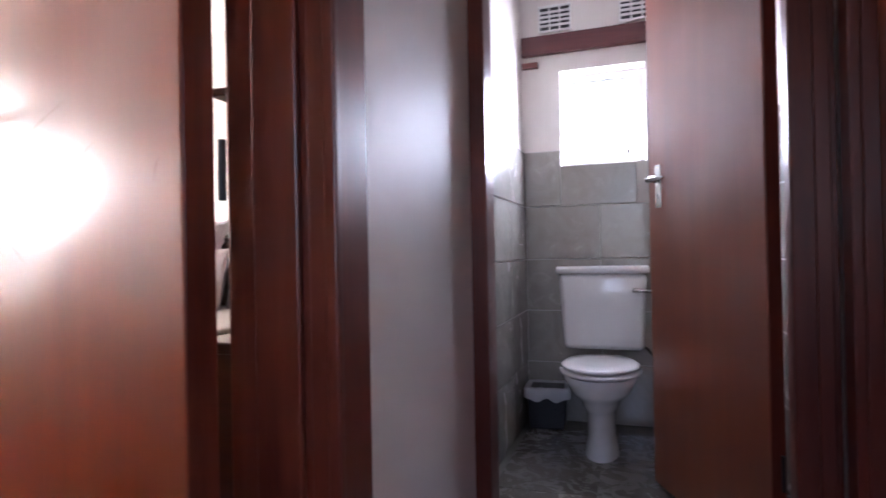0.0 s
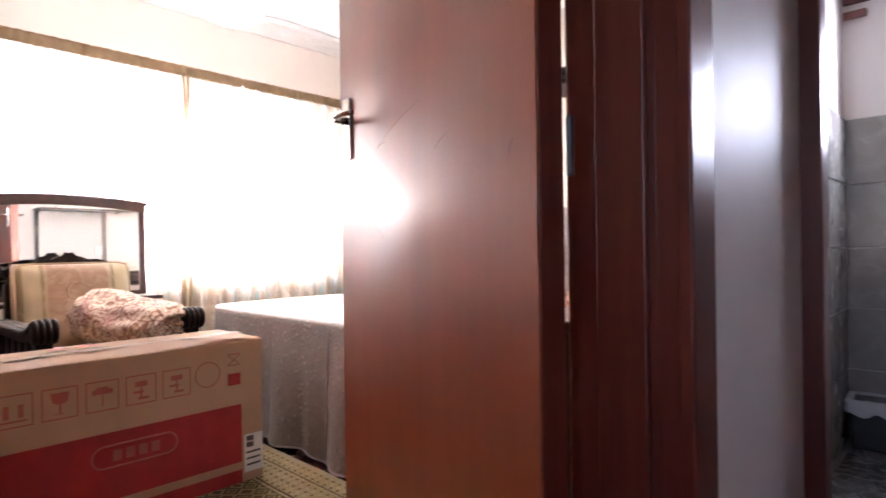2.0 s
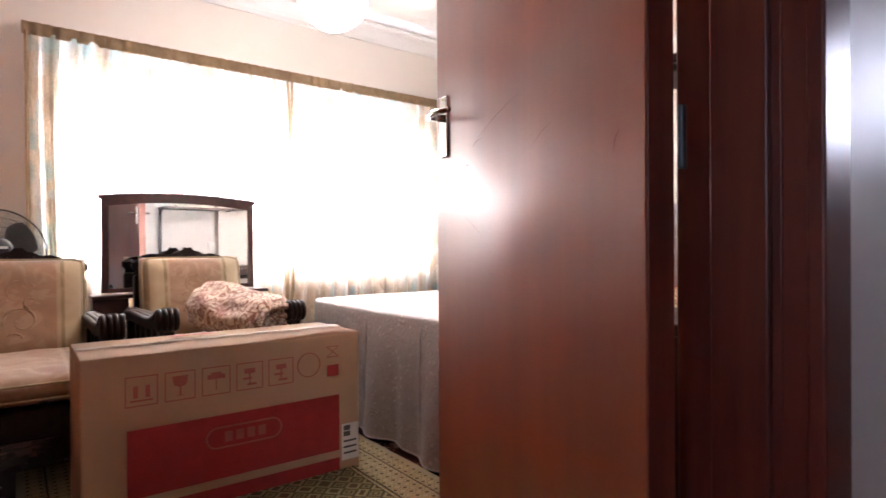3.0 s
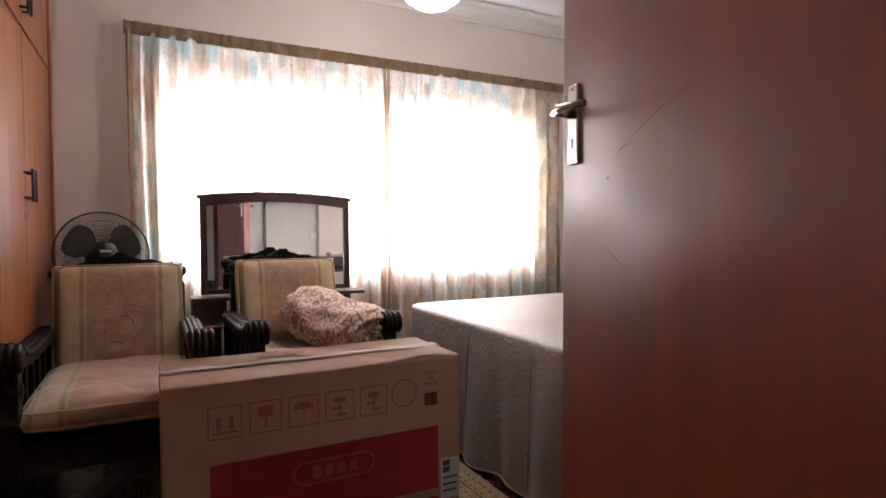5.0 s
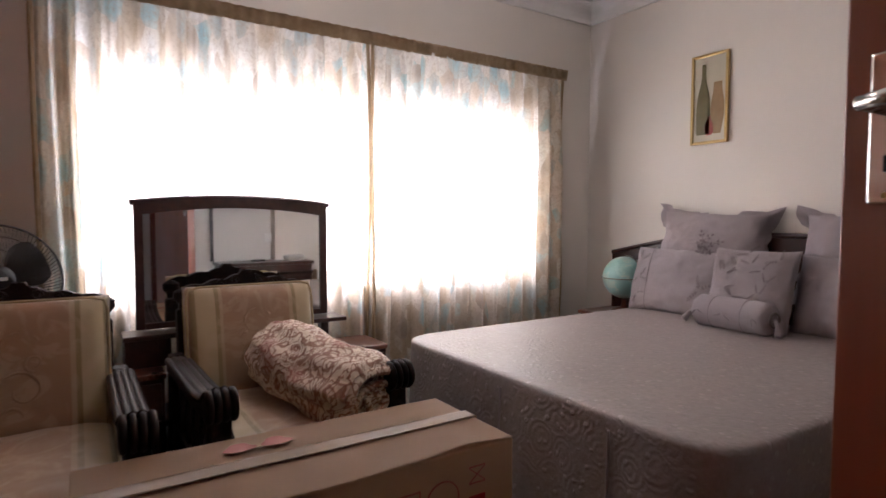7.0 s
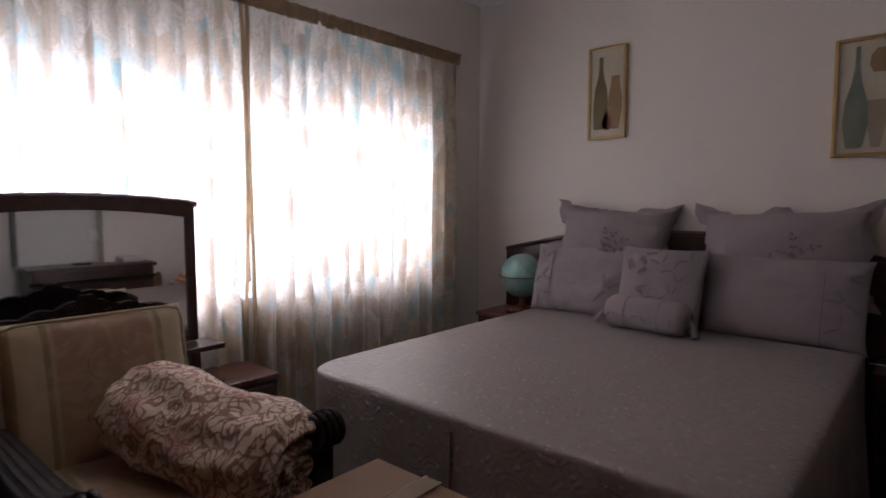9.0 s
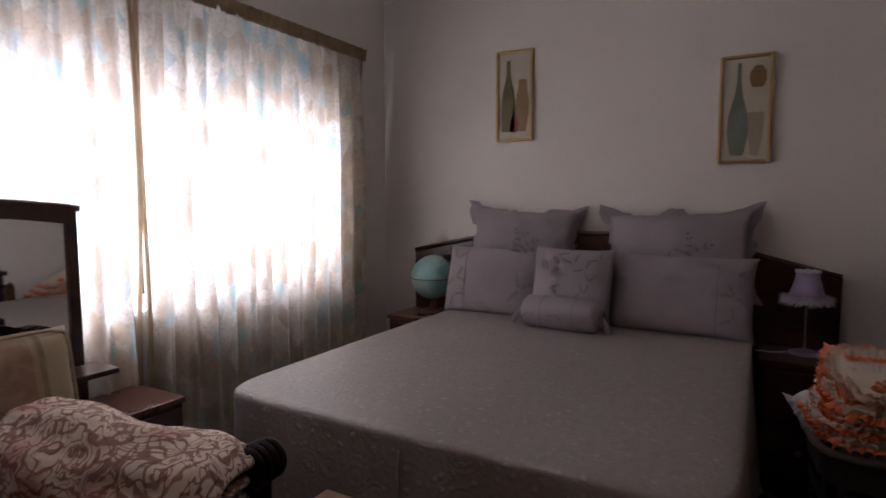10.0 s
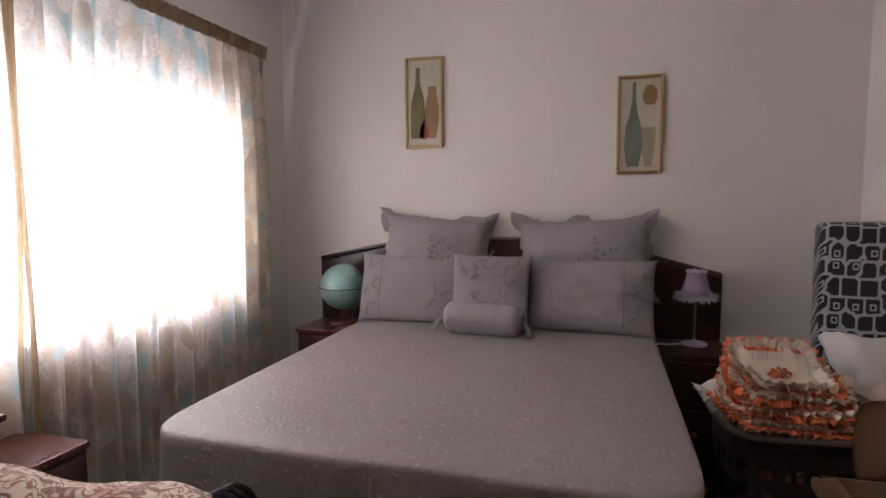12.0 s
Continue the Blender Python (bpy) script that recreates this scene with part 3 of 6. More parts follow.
cornice("trim_west", (-4.028, -0.65), (-4.028, 3.49), (1, 0))
cornice("trim_north", (-4.03, 3.488), (-0.93, 3.488), (0, -1))
cornice("trim_east", (-0.932, 2.06), (-0.932, 3.49), (-1, 0))
for nm, a, b in (("baseboard_west", (-4.03, -0.05, 0), (-4.012, 3.49, 0.075)), ("baseboard_north", (-4.01, 3.472, 0), (-0.93, 3.49, 0.075)), ("baseboard_east", (-0.948, 2.06, 0), (-0.93, 3.47, 0.075))):
    tagged(part(nm, block(a, b, 0.004), FRAMEWOOD), "dark stained wooden skirting board", "baseboard", kind="structure")

# bedroom window behind the curtains
win = thing("window_1", pose(-4.20, 1.70, 1.33), "wide steel-framed window behind the curtains", "window", kind="structure")
bm = bmesh.new()
for a, b in (((-0.02, -1.23, -0.55), (0.02, -1.19, 0.55)), ((-0.02, 1.19, -0.55), (0.02, 1.23, 0.55)), ((-0.02, -1.19, -0.55), (0.02, 1.19, -0.51)), ((-0.02, -1.19, 0.51), (0.02, 1.19, 0.55))):
    slab(bm, a, b, 0.003)
part("window_frame", bm, WHITEPAINT, win)
for y in (-0.62, 0.0, 0.62):
    part("mullion", block((-0.012, y - 0.014, -0.51), (0.012, y + 0.014, 0.51), 0.003), WHITEPAINT, win)
for y in (-1.19, -0.556, 0.014, 0.634):
    pane = part("pane", block((-0.003, y + 0.002, -0.508), (0.003, y + 0.556, 0.508)), GLASS, win)
    pane.visible_shadow = False
part("window_sill", block((0.03, -1.23, -0.57), (0.185, 1.23, -0.55), 0.004), WHITEPAINT, win)

# toilet window: white steel frame with an open top light
wc_win = thing("window_2", pose(-0.262, 3.62, 1.665) @ Matrix.Diagonal((1, 1, 0.895, 1)), "small bright toilet window in a white steel frame", "window", kind="structure")
bm = bmesh.new()
for a, b in (((-0.22, -0.02, -0.293), (-0.19, 0.02, 0.293)), ((0.19, -0.02, -0.293), (0.22, 0.02, 0.293)), ((-0.19, -0.02, -0.293), (0.19, 0.02, -0.265)), ((-0.19, -0.02, 0.265), (0.19, 0.02, 0.293))):
    slab(bm, a, b, 0.003)
part("window_frame", bm, WHITEPAINT, wc_win)
sash = bmesh.new()
tilt = pose(0, -0.03, 0.25, 7, 0, 0)
for a, b in (((-0.19, -0.012, -0.50), (-0.168, 0.012, 0.0)), ((0.168, -0.012, -0.50), (0.19, 0.012, 0.0)), ((-0.168, -0.012, -0.50), (0.168, 0.012, -0.478)), ((-0.168, -0.012, -0.022), (0.168, 0.012, 0.0))):
    slab(sash, a, b, 0.002, 1, tilt)
part("sash", sash, WHITEPAINT, wc_win)
pane = part("pane", block((-0.167, -0.002, -0.477), (0.167, 0.002, -0.023), m=tilt), GLASS, wc_win)
pane.visible_shadow = False
part("window_catch", block((0.12, -0.06, -0.235), (0.145, -0.02, -0.20), 0.004), CHROME, wc_win)
part("window_sill", block((-0.222, -0.125, -0.30), (0.222, -0.03, -0.286), 0.003), WHITEPAINT, wc_win)


# ---- doors ----
def lever_set(name, parent, x, y, z, side, left):
    """Long plate with lever: on the face y, pointing along x; side is the way out of the face."""
    plate = part(name, block((x - 0.021, min(y, y + side * 0.007), z - 0.105), (x + 0.021, max(y, y + side * 0.007), z + 0.06), 0.003), CHROME, parent, "worn chrome lever handle on a long plate")
    bm = tube([(x, y + side * 0.005, z), (x, y + side * 0.047, z)], [0.011, 0.008])
    tube([(x - left * 0.006, y + side * 0.047, z), (x + left * 0.03, y + side * 0.049, z + 0.003), (x + left * 0.07, y + side * 0.047, z), (x + left * 0.112, y + side * 0.043, z - 0.003)], [0.008, 0.0095, 0.008, 0.007], 12, bm)
    part("lever", bm, CHROME, plate, smooth=True)
    part("keyhole", block((x - 0.003, min(y + side * 0.0072, y + side * 0.008), z - 0.07), (x + 0.003, max(y + side * 0.0072, y + side * 0.008), z - 0.052)), BLACKMETAL, plate)
    for dz in (0.05, -0.095):
        part("screw", lathe([(0.0035, 0), (0.0035, 0.0015)], 8, None, pose(x, y + side * 0.007, z + dz, -90 * side, 0, 0)), BRASS, plate)


def flush_door(name, hinge, yaw, width, label, thick, inset=0.052, up=1.255):
    """A flat veneered leaf from the hinge along local -x, 45 mm thick towards +y."""
    d = thing(name, pose(hinge[0], hinge[1], 0, 0, 0, yaw), label, "door", kind="structure")
    part("leaf", block((-width, 0, 0.012), (0, thick, 2.045), 0.002), DOORWOOD, d)
    # added strip in dark frame wood: shade on the hinge edge, put into colour
    part("edge_lipping", block((0.0004, 0.002, 0.014), (0.004, thick - 0.002, 2.043), 0.001, 1), FRAMEWOOD, d, "added dark strip that shades the hinge edge")
    lever_set("door_handle", d, -width + inset, 0.0, up, -1, 1)
    lever_set("door_handle", d, -width + inset, thick, up, 1, 1)
    return d


bed_door = flush_door("door_1", (-0.752, 1.016), -12.2, 0.772, "open varnished red-brown flush bedroom door, scuffed", 0.058)
for z in (0.26, 1.03, 1.80):
    part("hinge", lathe([(0.006, 0), (0.007, 0.003), (0.007, 0.097), (0.006, 0.10)], 10, None, pose(0.010, 0.066, z)), BLACKMETAL, bed_door, "dark steel butt hinge")

for u0, z0, u1, z1, r in ((0.356, 1.235, 0.544, 1.169, 0.0012), (0.244, 1.148, 0.307, 1.114, 0.0011), (0.516, 1.167, 0.564, 1.154, 0.0025), (0.584, 1.111, 0.599, 1.108, 0.0022), (0.52, 0.935, 0.607, 0.987, 0.0011), (0.057, 1.099, 0.071, 1.063, 0.0014)):
    mid = ((u0 + u1) / 2 + 0.004, (z0 + z1) / 2 + 0.004)
    part("scratch", tube([(-u0, -0.0004, z0), (-mid[0], -0.0004, mid[1]), (-u1, -0.0004, z1)], [r * 0.15, r * 0.45, r * 0.12], 5), SCRATCH, bed_door)


def lining(name, axis, boxes, label):
    ob = thing(name, Matrix(), label, "door frame", kind="structure")
    for nm, a, b in boxes:
        part(nm, block(a, b, 0.004), FRAMEWOOD, ob)
    return ob


lining("door_frame_1", "x", [
    ("jamb", (-0.78, 1.150, 0), (-0.61, 1.199, 2.10)), ("door_stop", (-0.715, 1.135, 0), (-0.625, 1.150, 2.08)),
    ("architrave", (-0.612, 1.145, 0), (-0.558, 1.262, 2.15)), ("architrave_bead", (-0.572, 1.128, 0), (-0.548, 1.146, 2.15)),
    ("jamb", (-0.78, 0.141, 0), (-0.61, 0.20, 2.10)), ("architrave", (-0.612, 0.08, 0), (-0.558, 0.195, 2.15)),
    ("head", (-0.78, 0.20, 2.058), (-0.61, 1.150, 2.099)), ("architrave_head", (-0.612, 0.195, 2.075), (-0.56, 1.145, 2.15))],
    "dark red-brown varnished bedroom door frame")
lining("door_frame_2", "y", [
    ("jamb", (-0.599, 2.03, 0), (-0.545, 2.17, 2.09)), ("architrave", (-0.588, 2.025, 0), (-0.535, 2.045, 2.15)),
    ("jamb", (0.304, 2.046, 0), (0.360, 2.17, 2.09)), ("architrave", (0.288, 2.02, 0), (0.394, 2.045, 2.15)), ("architrave_bead", (0.34, 2.008, 0), (0.378, 2.02, 2.15)),
    ("head", (-0.545, 2.05, 2.05), (0.304, 2.16, 2.088)), ("architrave_head", (-0.535, 2.022, 2.06), (0.288, 2.047, 2.14))],
    "dark red-brown varnished toilet door frame")
wc_door = flush_door("door_2", (0.243, 2.10), -65.4, 0.695, "half-open varnished red-brown flush toilet door", 0.045, 0.085, 1.20)
for z in (0.26, 1.80):
    part("hinge", lathe([(0.006, 0), (0.006, 0.10)], 10, None, pose(0.010, 0.03, z)), BLACKMETAL, wc_door)
lining("door_frame_3", "x", [
    ("jamb", (0.42, 1.12, 0), (0.55, 1.17, 2.09)), ("jamb", (0.42, 1.93, 0), (0.55, 1.979, 2.09)), ("head", (0.42, 1.17, 2.05), (0.55, 1.93, 2.089)),
    ("architrave", (0.395, 1.93, 0), (0.42, 2.005, 2.14)), ("architrave", (0.395, 1.08, 0), (0.42, 1.165, 2.14)), ("architrave_head", (0.396, 1.165, 2.055), (0.42, 1.93, 2.14))],
    "dark red-brown varnished frame of a closed passage door")
d3 = thing("door_3", pose(0.455, 1.172, 0, 0, 0, 0), "closed varnished red-brown flush passage door", "door", kind="structure")
part("leaf", block((0, 0, 0.012), (0.042, 0.756, 2.045), 0.002), DOORWOOD, d3)

# ---- toilet room: tiled walls and floor ----
DARKGROUT = plain("grey_floor_grout", (0.17, 0.16, 0.14), 0.85)
wc_floor = thing("floor_toilet", Matrix(), "mottled grey-brown ceramic tile toilet floor", "floor", kind="structure")
part("screed", block((-0.69, 2.10, -0.12), (0.70, 3.75, -0.008)), DARKGROUT, wc_floor)


def shared_tile(name, size, material, places, parent):
    """Tiles of one size on one mesh, each an object of its own."""
    bm = block((-size[0] / 2, -size[1] / 2, -size[2] / 2), (size[0] / 2, size[1] / 2, size[2] / 2), 0.0015, 1)
    first = None
    for p in places:
        if first is None:
            first = part(name, bm, material, parent)
            ob = first
        else:
            ob = new(name, first.data)
            ob.parent = parent
        ob.location = p


shared_tile("tile", (0.396, 0.396, 0.008), FLOORTILE, [(-0.46 + 0.40 * i, 2.33 + 0.40 * j, -0.004) for i in range(3) for j in range(3)], wc_floor)
back = thing("wall_tiles_back", Matrix(), "grey stone-look ceramic tiles on the toilet wall", "wall tiles", kind="structure")
bm = block((-0.69, 3.483, 0), (0.44, 3.489, 1.401))
slab(bm, (-0.69, 3.483, 1.401), (-0.487, 3.489, 1.49))
slab(bm, (-0.038, 3.483, 1.401), (0.44, 3.489, 1.49))
part("tile_bed", bm, GROUT, back)
rows = [(0.0, 0.319), (0.322, 0.604), (0.607, 0.887), (0.890, 1.181), (1.184, 1.487)]
for z0, z1 in rows:
    shared_tile("tile", (0.395, 0.008, z1 - z0 - 0.003), WALLTILE, [(-0.485, 3.479, (z0 + z1) / 2)] if z1 < 1.2 else [], back)
    shared_tile("tile", (0.395, 0.008, z1 - z0 - 0.003), WALLTILE, [(-0.085, 3.479, (z0 + z1) / 2), (0.315, 3.479, (z0 + z1) / 2)] if z1 < 1.2 else [], back)
shared_tile("tile", (0.195, 0.008, 0.302), WALLTILE, [(-0.588, 3.479, 1.335)], back)
shared_tile("tile", (0.395, 0.008, 0.214), WALLTILE, [(-0.29, 3.479, 1.291)], back)
shared_tile("tile", (0.395, 0.008, 0.302), WALLTILE, [(0.165, 3.479, 1.335)], back)
side = thing("wall_tiles_side", Matrix(), "grey ceramic tiles on the toilet side wall", "wall tiles", kind="structure")
part("tile_bed", block((-0.699, 2.17, 0), (-0.692, 3.483, 1.49)), GROUT, side)
for z0, z1 in rows:
    shared_tile("tile", (0.008, 0.395, z1 - z0 - 0.003), WALLTILE, [(-0.688, 3.27 - 0.40 * k, (z0 + z1) / 2) for k in range(3)], side)
side2 = thing("wall_tiles_east", Matrix(), "grey ceramic tiles beside the toilet door", "wall tiles", kind="structure")
for z0, z1 in rows:
    shared_tile("tile", (0.008, 0.395, z1 - z0 - 0.003), WALLTILE, [(0.435, 3.27 - 0.40 * k, (z0 + z1) / 2) for k in range(3)], side2)

rail = thing("curtain_rail_board", pose(0, 3.462, 2.075), "dark red wooden pelmet board above the toilet window", "pelmet")
part("board", block((-0.69, -0.012, -0.052), (0.43, 0.026, 0.052), 0.004), RAILWOOD, rail)
part("batten", block((-0.69, -0.006, -0.12), (-0.60, 0.026, -0.088), 0.003), FRAMEWOOD, rail)


def air_brick(x):
    v = thing("air_vent", pose(x, 3.486, 2.222), "white louvred air vent in the wall", "air vent", "toilet wall vents")
    part("backing", block((-0.085, -0.006, -0.068), (0.085, 0.0, 0.068)), BLACKMETAL, v)
    bm = bmesh.new()
    for a, b in (((-0.09, -0.014, -0.074), (0.09, 0.0, -0.062)), ((-0.09, -0.014, 0.062), (0.09, 0.0, 0.074)), ((-0.09, -0.014, -0.062), (-0.08, 0, 0.062)), ((0.08, -0.014, -0.062), (0.09, 0, 0.062)), ((-0.032, -0.013, -0.062), (-0.024, 0, 0.062)), ((0.024, -0.013, -0.062), (0.032, 0, 0.062))):
        slab(bm, a, b, 0.002, 1)
    part("vent_frame", bm, WHITEPAINT, v)
    for k in range(4):
        z = -0.037 + 0.025 * k
        part("slat", block((-0.08, -0.012, z - 0.006), (0.08, -0.004, z + 0.006), 0.001, 1), WHITEPAINT, v)


air_brick(-0.505)
air_brick(-0.075)


def toilet(m):
    t = thing("toilet", m, "white porcelain close-coupled toilet with closed seat", "toilet")
    # local: the wall is at y = 0 and the bowl points to -y
    def bowl(u, v):
        lv = [(0.0, 0.078, 0.16, -0.40), (0.04, 0.074, 0.155, -0.40), (0.25, 0.063, 0.14, -0.40), (0.50, 0.064, 0.15, -0.41), (0.66, 0.088, 0.185, -0.42), (0.82, 0.140, 0.225, -0.435), (0.95, 0.166, 0.238, -0.44), (1.0, 0.166, 0.238, -0.44)]
        for a, b in zip(lv, lv[1:]):
            if v <= b[0]:
                k = (v - a[0]) / (b[0] - a[0])
                k = k * k * (3 - 2 * k)
                rx, ry, cy = (a[i] + (b[i] - a[i]) * k for i in (1, 2, 3))
                break
        g = 2 * math.pi * u
        return Vector((rx * math.cos(g), cy + ry * math.sin(g) * (1.0 if math.sin(g) < 0 else 0.8), 0.385 * v))
    bm = sheet(40, 22, bowl, wrap=True)
    slab(bm, (-0.10, -0.25, 0.30), (0.10, -0.03, 0.395), 0.03, 3)
    part("bowl", bm, PORCELAIN, t, smooth=True)

    def ringed(z0, z1, grow):
        prof = [(0.0, z1), (0.10, z1), (0.165 + grow, z1 - 0.002), (0.178 + grow, z1 - 0.008), (0.178 + grow, z0 + 0.004), (0.165 + grow, z0)]
        b2 = bmesh.new()
        lathe(prof[1:], 40, b2, Matrix.Translation((0, -0.445, 0)) @ Matrix.Diagonal((1, 1.27, 1, 1)))
        return b2
    part("seat", ringed(0.386, 0.408, 0.004), PORCELAIN, t, smooth=True)
    part("lid", ringed(0.410, 0.432, -0.004), PORCELAIN, t, smooth=True)
    part("seat_hinge", tube([(-0.08, -0.235, 0.41), (0.08, -0.235, 0.41)], 0.011), PORCELAIN, t)
    c = bmesh.new()
    for v in slab(c, (-0.215, -0.20, 0.44), (0.215, -0.01, 0.83), 0.028, 3):
        k = (v.co.z - 0.44) / 0.39
        v.co.x *= 0.90 + 0.10 * k
    part("cistern", c, PORCELAIN, t, smooth=True)
    li = bmesh.new()
    for v in slab(li, (-0.228, -0.212, 0.828), (0.228, -0.004, 0.868), 0.014, 3):
        v.co.z += 0.012 * (1 - (v.co.x / 0.228) ** 2) if v.co.z > 0.85 else 0
    part("cistern_lid", li, PORCELAIN, t, smooth=True)
    f = tube([(0.155, -0.20, 0.745), (0.155, -0.222, 0.745), (0.19, -0.228, 0.745), (0.245, -0.226, 0.742)], [0.012, 0.012, 0.008, 0.010])
    part("flush_lever", f, CHROME, t, "chrome flush lever", smooth=True)
    part("inlet_pipe", tube([(0.20, -0.10, 0.45), (0.24, -0.08, 0.40), (0.25, -0.05, 0.25), (0.25, -0.02, 0.15)], 0.007), CHROME, t)


toilet(pose(-0.268, 3.45, 0, 0, 0, 0) @ Matrix.Diagonal((1, 1, 0.985, 1)))


def bin_thing(m):
    b = thing("waste_bin", m, "black square waste bin with a white liner", "bin")
    bm = bmesh.new()
    for v in slab(bm, (-0.105, -0.09, 0), (0.105, 0.09, 0.235), 0.012, 2):
        k = 0.88 + 0.12 * v.co.z / 0.235
        v.co.x, v.co.y = v.co.x * k, v.co.y * k
    part("tub", bm, BLACKPLASTIC, b)

    def film(u, v):
        a = 2 * math.pi * u
        r = 0.112 / max(abs(math.cos(a)), abs(math.sin(a)) * 1.16)
        wob = 0.006 * noise.noise(Vector((a * 4, v * 3, 1)))
        if v < 0.55:
            return Vector((math.cos(a) * (r + 0.005 + wob), math.sin(a) * (r + 0.003 + wob), 0.175 + 0.125 * v + 0.012 * math.sin(7 * a) * (1 - v)))
        k = (v - 0.55) / 0.45
        return Vector((math.cos(a) * (r * (1 - 0.4 * k) + wob), math.sin(a) * (r * (1 - 0.4 * k) + wob), 0.244 + 0.02 * math.sin(math.pi * k) + wob - 0.05 * k))
    part("liner", sheet(64, 10, film, wrap=True), BAGFILM, b, "crumpled white bin liner", smooth=True)


bin_thing(pose(-0.565, 3.372, 0, 0, 0, 4) @ Matrix.Diagonal((1, 1, 0.9, 1)))

# ---- bedroom: built-in cupboards ----
FRONT = -0.06
cup = thing("built_in_cupboard", pose(0, FRONT, 0), "orange-brown veneered built-in cupboards with black handles", "cupboard")
part("carcass", block((-3.985, -0.585, 0.0), (-0.95, -0.024, 2.485)), CUPBOARD, cup)
part("end_post", block((-4.027, -0.585, 0.0), (-3.987, 0.012, 2.485), 0.004), CUPBOARD, cup)
part("plinth", block((-3.985, -0.024, 0.0), (-0.95, -0.008, 0.08)), FRAMEWOOD, cup)
xs = [-3.98, -3.33, -2.86, -2.38, -1.90, -1.42, -0.955]
for k, (x0, x1) in enumerate(zip(xs, xs[1:])):
    for z0, z1, up in ((0.085, 1.825, False), (1.84, 2.48, True)):
        d = part("door", block((x0 + 0.002, -0.022, z0), (x1 - 0.002, 0.0, z1), 0.003), CUPBOARD, cup)
        hx = x1 - 0.03 if k % 2 == 0 else x0 + 0.03
        zc = 1.95 if up else 1.20
        bm = tube([(hx, 0.0, zc - 0.05), (hx, 0.028, zc - 0.05)], 0.005)
        tube([(hx, 0.0, zc + 0.05), (hx, 0.028, zc + 0.05)], 0.005, 8, bm)
        tube([(hx, 0.03, zc - 0.065), (hx, 0.03, zc + 0.065)], 0.006, 8, bm)
        part("handle", bm, BLACKMETAL, d, "black bar handle", smooth=True)
        if not up:
            part("keyhole", block((hx - 0.004, 0.0005, zc - 0.13), (hx + 0.004, 0.002, zc - 0.10), 0.001, 1), BLACKMETAL, d)


# ---- curtains ----
def curtain(y0, y1, seed, label):
    c = thing("curtain", pose(-3.955, 0, 0), label, "curtain", "curtains at the bedroom window")
    folds = (y1 - y0) / 0.105

    def drape(u, v):
        z = 2.055 * v + 0.012
        a = u * folds * 2 * math.pi
        drift = noise.noise(Vector((u * 6 + seed, v * 1.6, seed))) * 1.4 + seed
        deep = 0.016 + 0.028 * min(1.0, (1 - v) * 2.6 + 0.2)
        deep *= min(1.0, 0.30 + (1 - v) * 10)
        fold = math.sin(a + drift)
        x = deep * math.copysign(abs(fold) ** 0.7, fold) + 0.45 * deep * math.sin(2.3 * a + 2 * drift)
        x += 0.02 * noise.noise(Vector((u * 5, v * 2, seed + 4)))
        low = max(0.0, 1 - z / 0.16)
        x += 0.10 * low * (0.6 + 0.6 * noise.noise(Vector((u * 14, seed, 2))))
        y = y0 + (y1 - y0) * u + 0.010 * math.cos(a + drift) * (1 - v) + 0.02 * low * noise.noise(Vector((u * 9, 5, seed)))
        if u < 0.02 or u > 0.98:
            x -= 0.01
        return Vector((x, y, max(0.006 + 0.02 * low * abs(noise.noise(Vector((u * 20, 1, seed)))), z)))
    part("drape", sheet(int(folds * 14), 70, drape), CURTAIN, c, smooth=True)

    def tape(u, v):
        a = u * folds * 4 * math.pi
        x = 0.012 + 0.004 * math.sin(a + seed) + 0.005 * noise.noise(Vector((u * 30, v * 3, seed)))
        z = 2.047 + 0.066 * v + 0.002 * noise.noise(Vector((u * 40, 1, seed)))
        return Vector((x + 0.012 * v, y0 - 0.01 + (y1 - y0 + 0.02) * u, z))
    bm = sheet(int(folds * 14), 6, tape)
    bmesh.ops.solidify(bm, geom=bm.faces, thickness=-0.006)
    part("heading", bm, TAPE, c, "gathered brown heading tape", smooth=True)
    for e in (0.0, 1.0):
        def hem(u, v):
            base = drape(e, v)
            inward = 0.020 * u * (1 if e < 0.5 else -1)
            return base + Vector((0.012 + 0.012 * math.sin(math.pi * u), inward, 0.001))
        part("side_hem", sheet(6, 60, hem), TAPE, c, "doubled side hem", smooth=True)


curtain(0.285, 1.742, 0.7, "patterned beige and teal curtain drawn across the window")
curtain(1.752, 3.163, 3.1, "patterned beige and teal curtain hanging to the floor")
track = thing("curtain_track", pose(-3.985, 1.73, 2.07), "white metal curtain track on wall brackets", "curtain track")
part("rail", block((-0.012, -1.45, -0.008), (0.012, 1.45, 0.008), 0.003), WHITEPAINT, track)
for y in (-1.30, 0.41, 1.30):
    part("bracket", block((-0.045, y - 0.012, -0.006), (0.0, y + 0.012, 0.068), 0.003), WHITEPAINT, track)


# ---- bed ----
bed = thing("double_bed", pose(-2.625, 2.52, 0), "dark wooden double bed with a wide headboard", "bed")
part("base", block((-0.72, -0.83, 0.10), (0.72, 0.90, 0.30), 0.02), DARKWOOD, bed)
part("mattress", block((-0.725, -0.86, 0.30), (0.725, 0.91, 0.585), 0.05, 4), WHITECLOTH, bed, smooth=True)
for x in (-0.66, 0.66):
    for y in (-0.76, 0.82):
        part("leg", block((x - 0.035, y - 0.035, 0), (x + 0.035, y + 0.035, 0.10), 0.006), DARKWOOD, bed)
hb = outline([(-1.145, 0.05), (1.095, 0.05), (1.095, 0.885), (0.70, 0.985), (0.30, 1.045), (-0.30, 1.055), (-0.75, 1.0), (-1.145, 0.915)], 0.032, None, pose(0, 0.925, 0), 0.004)
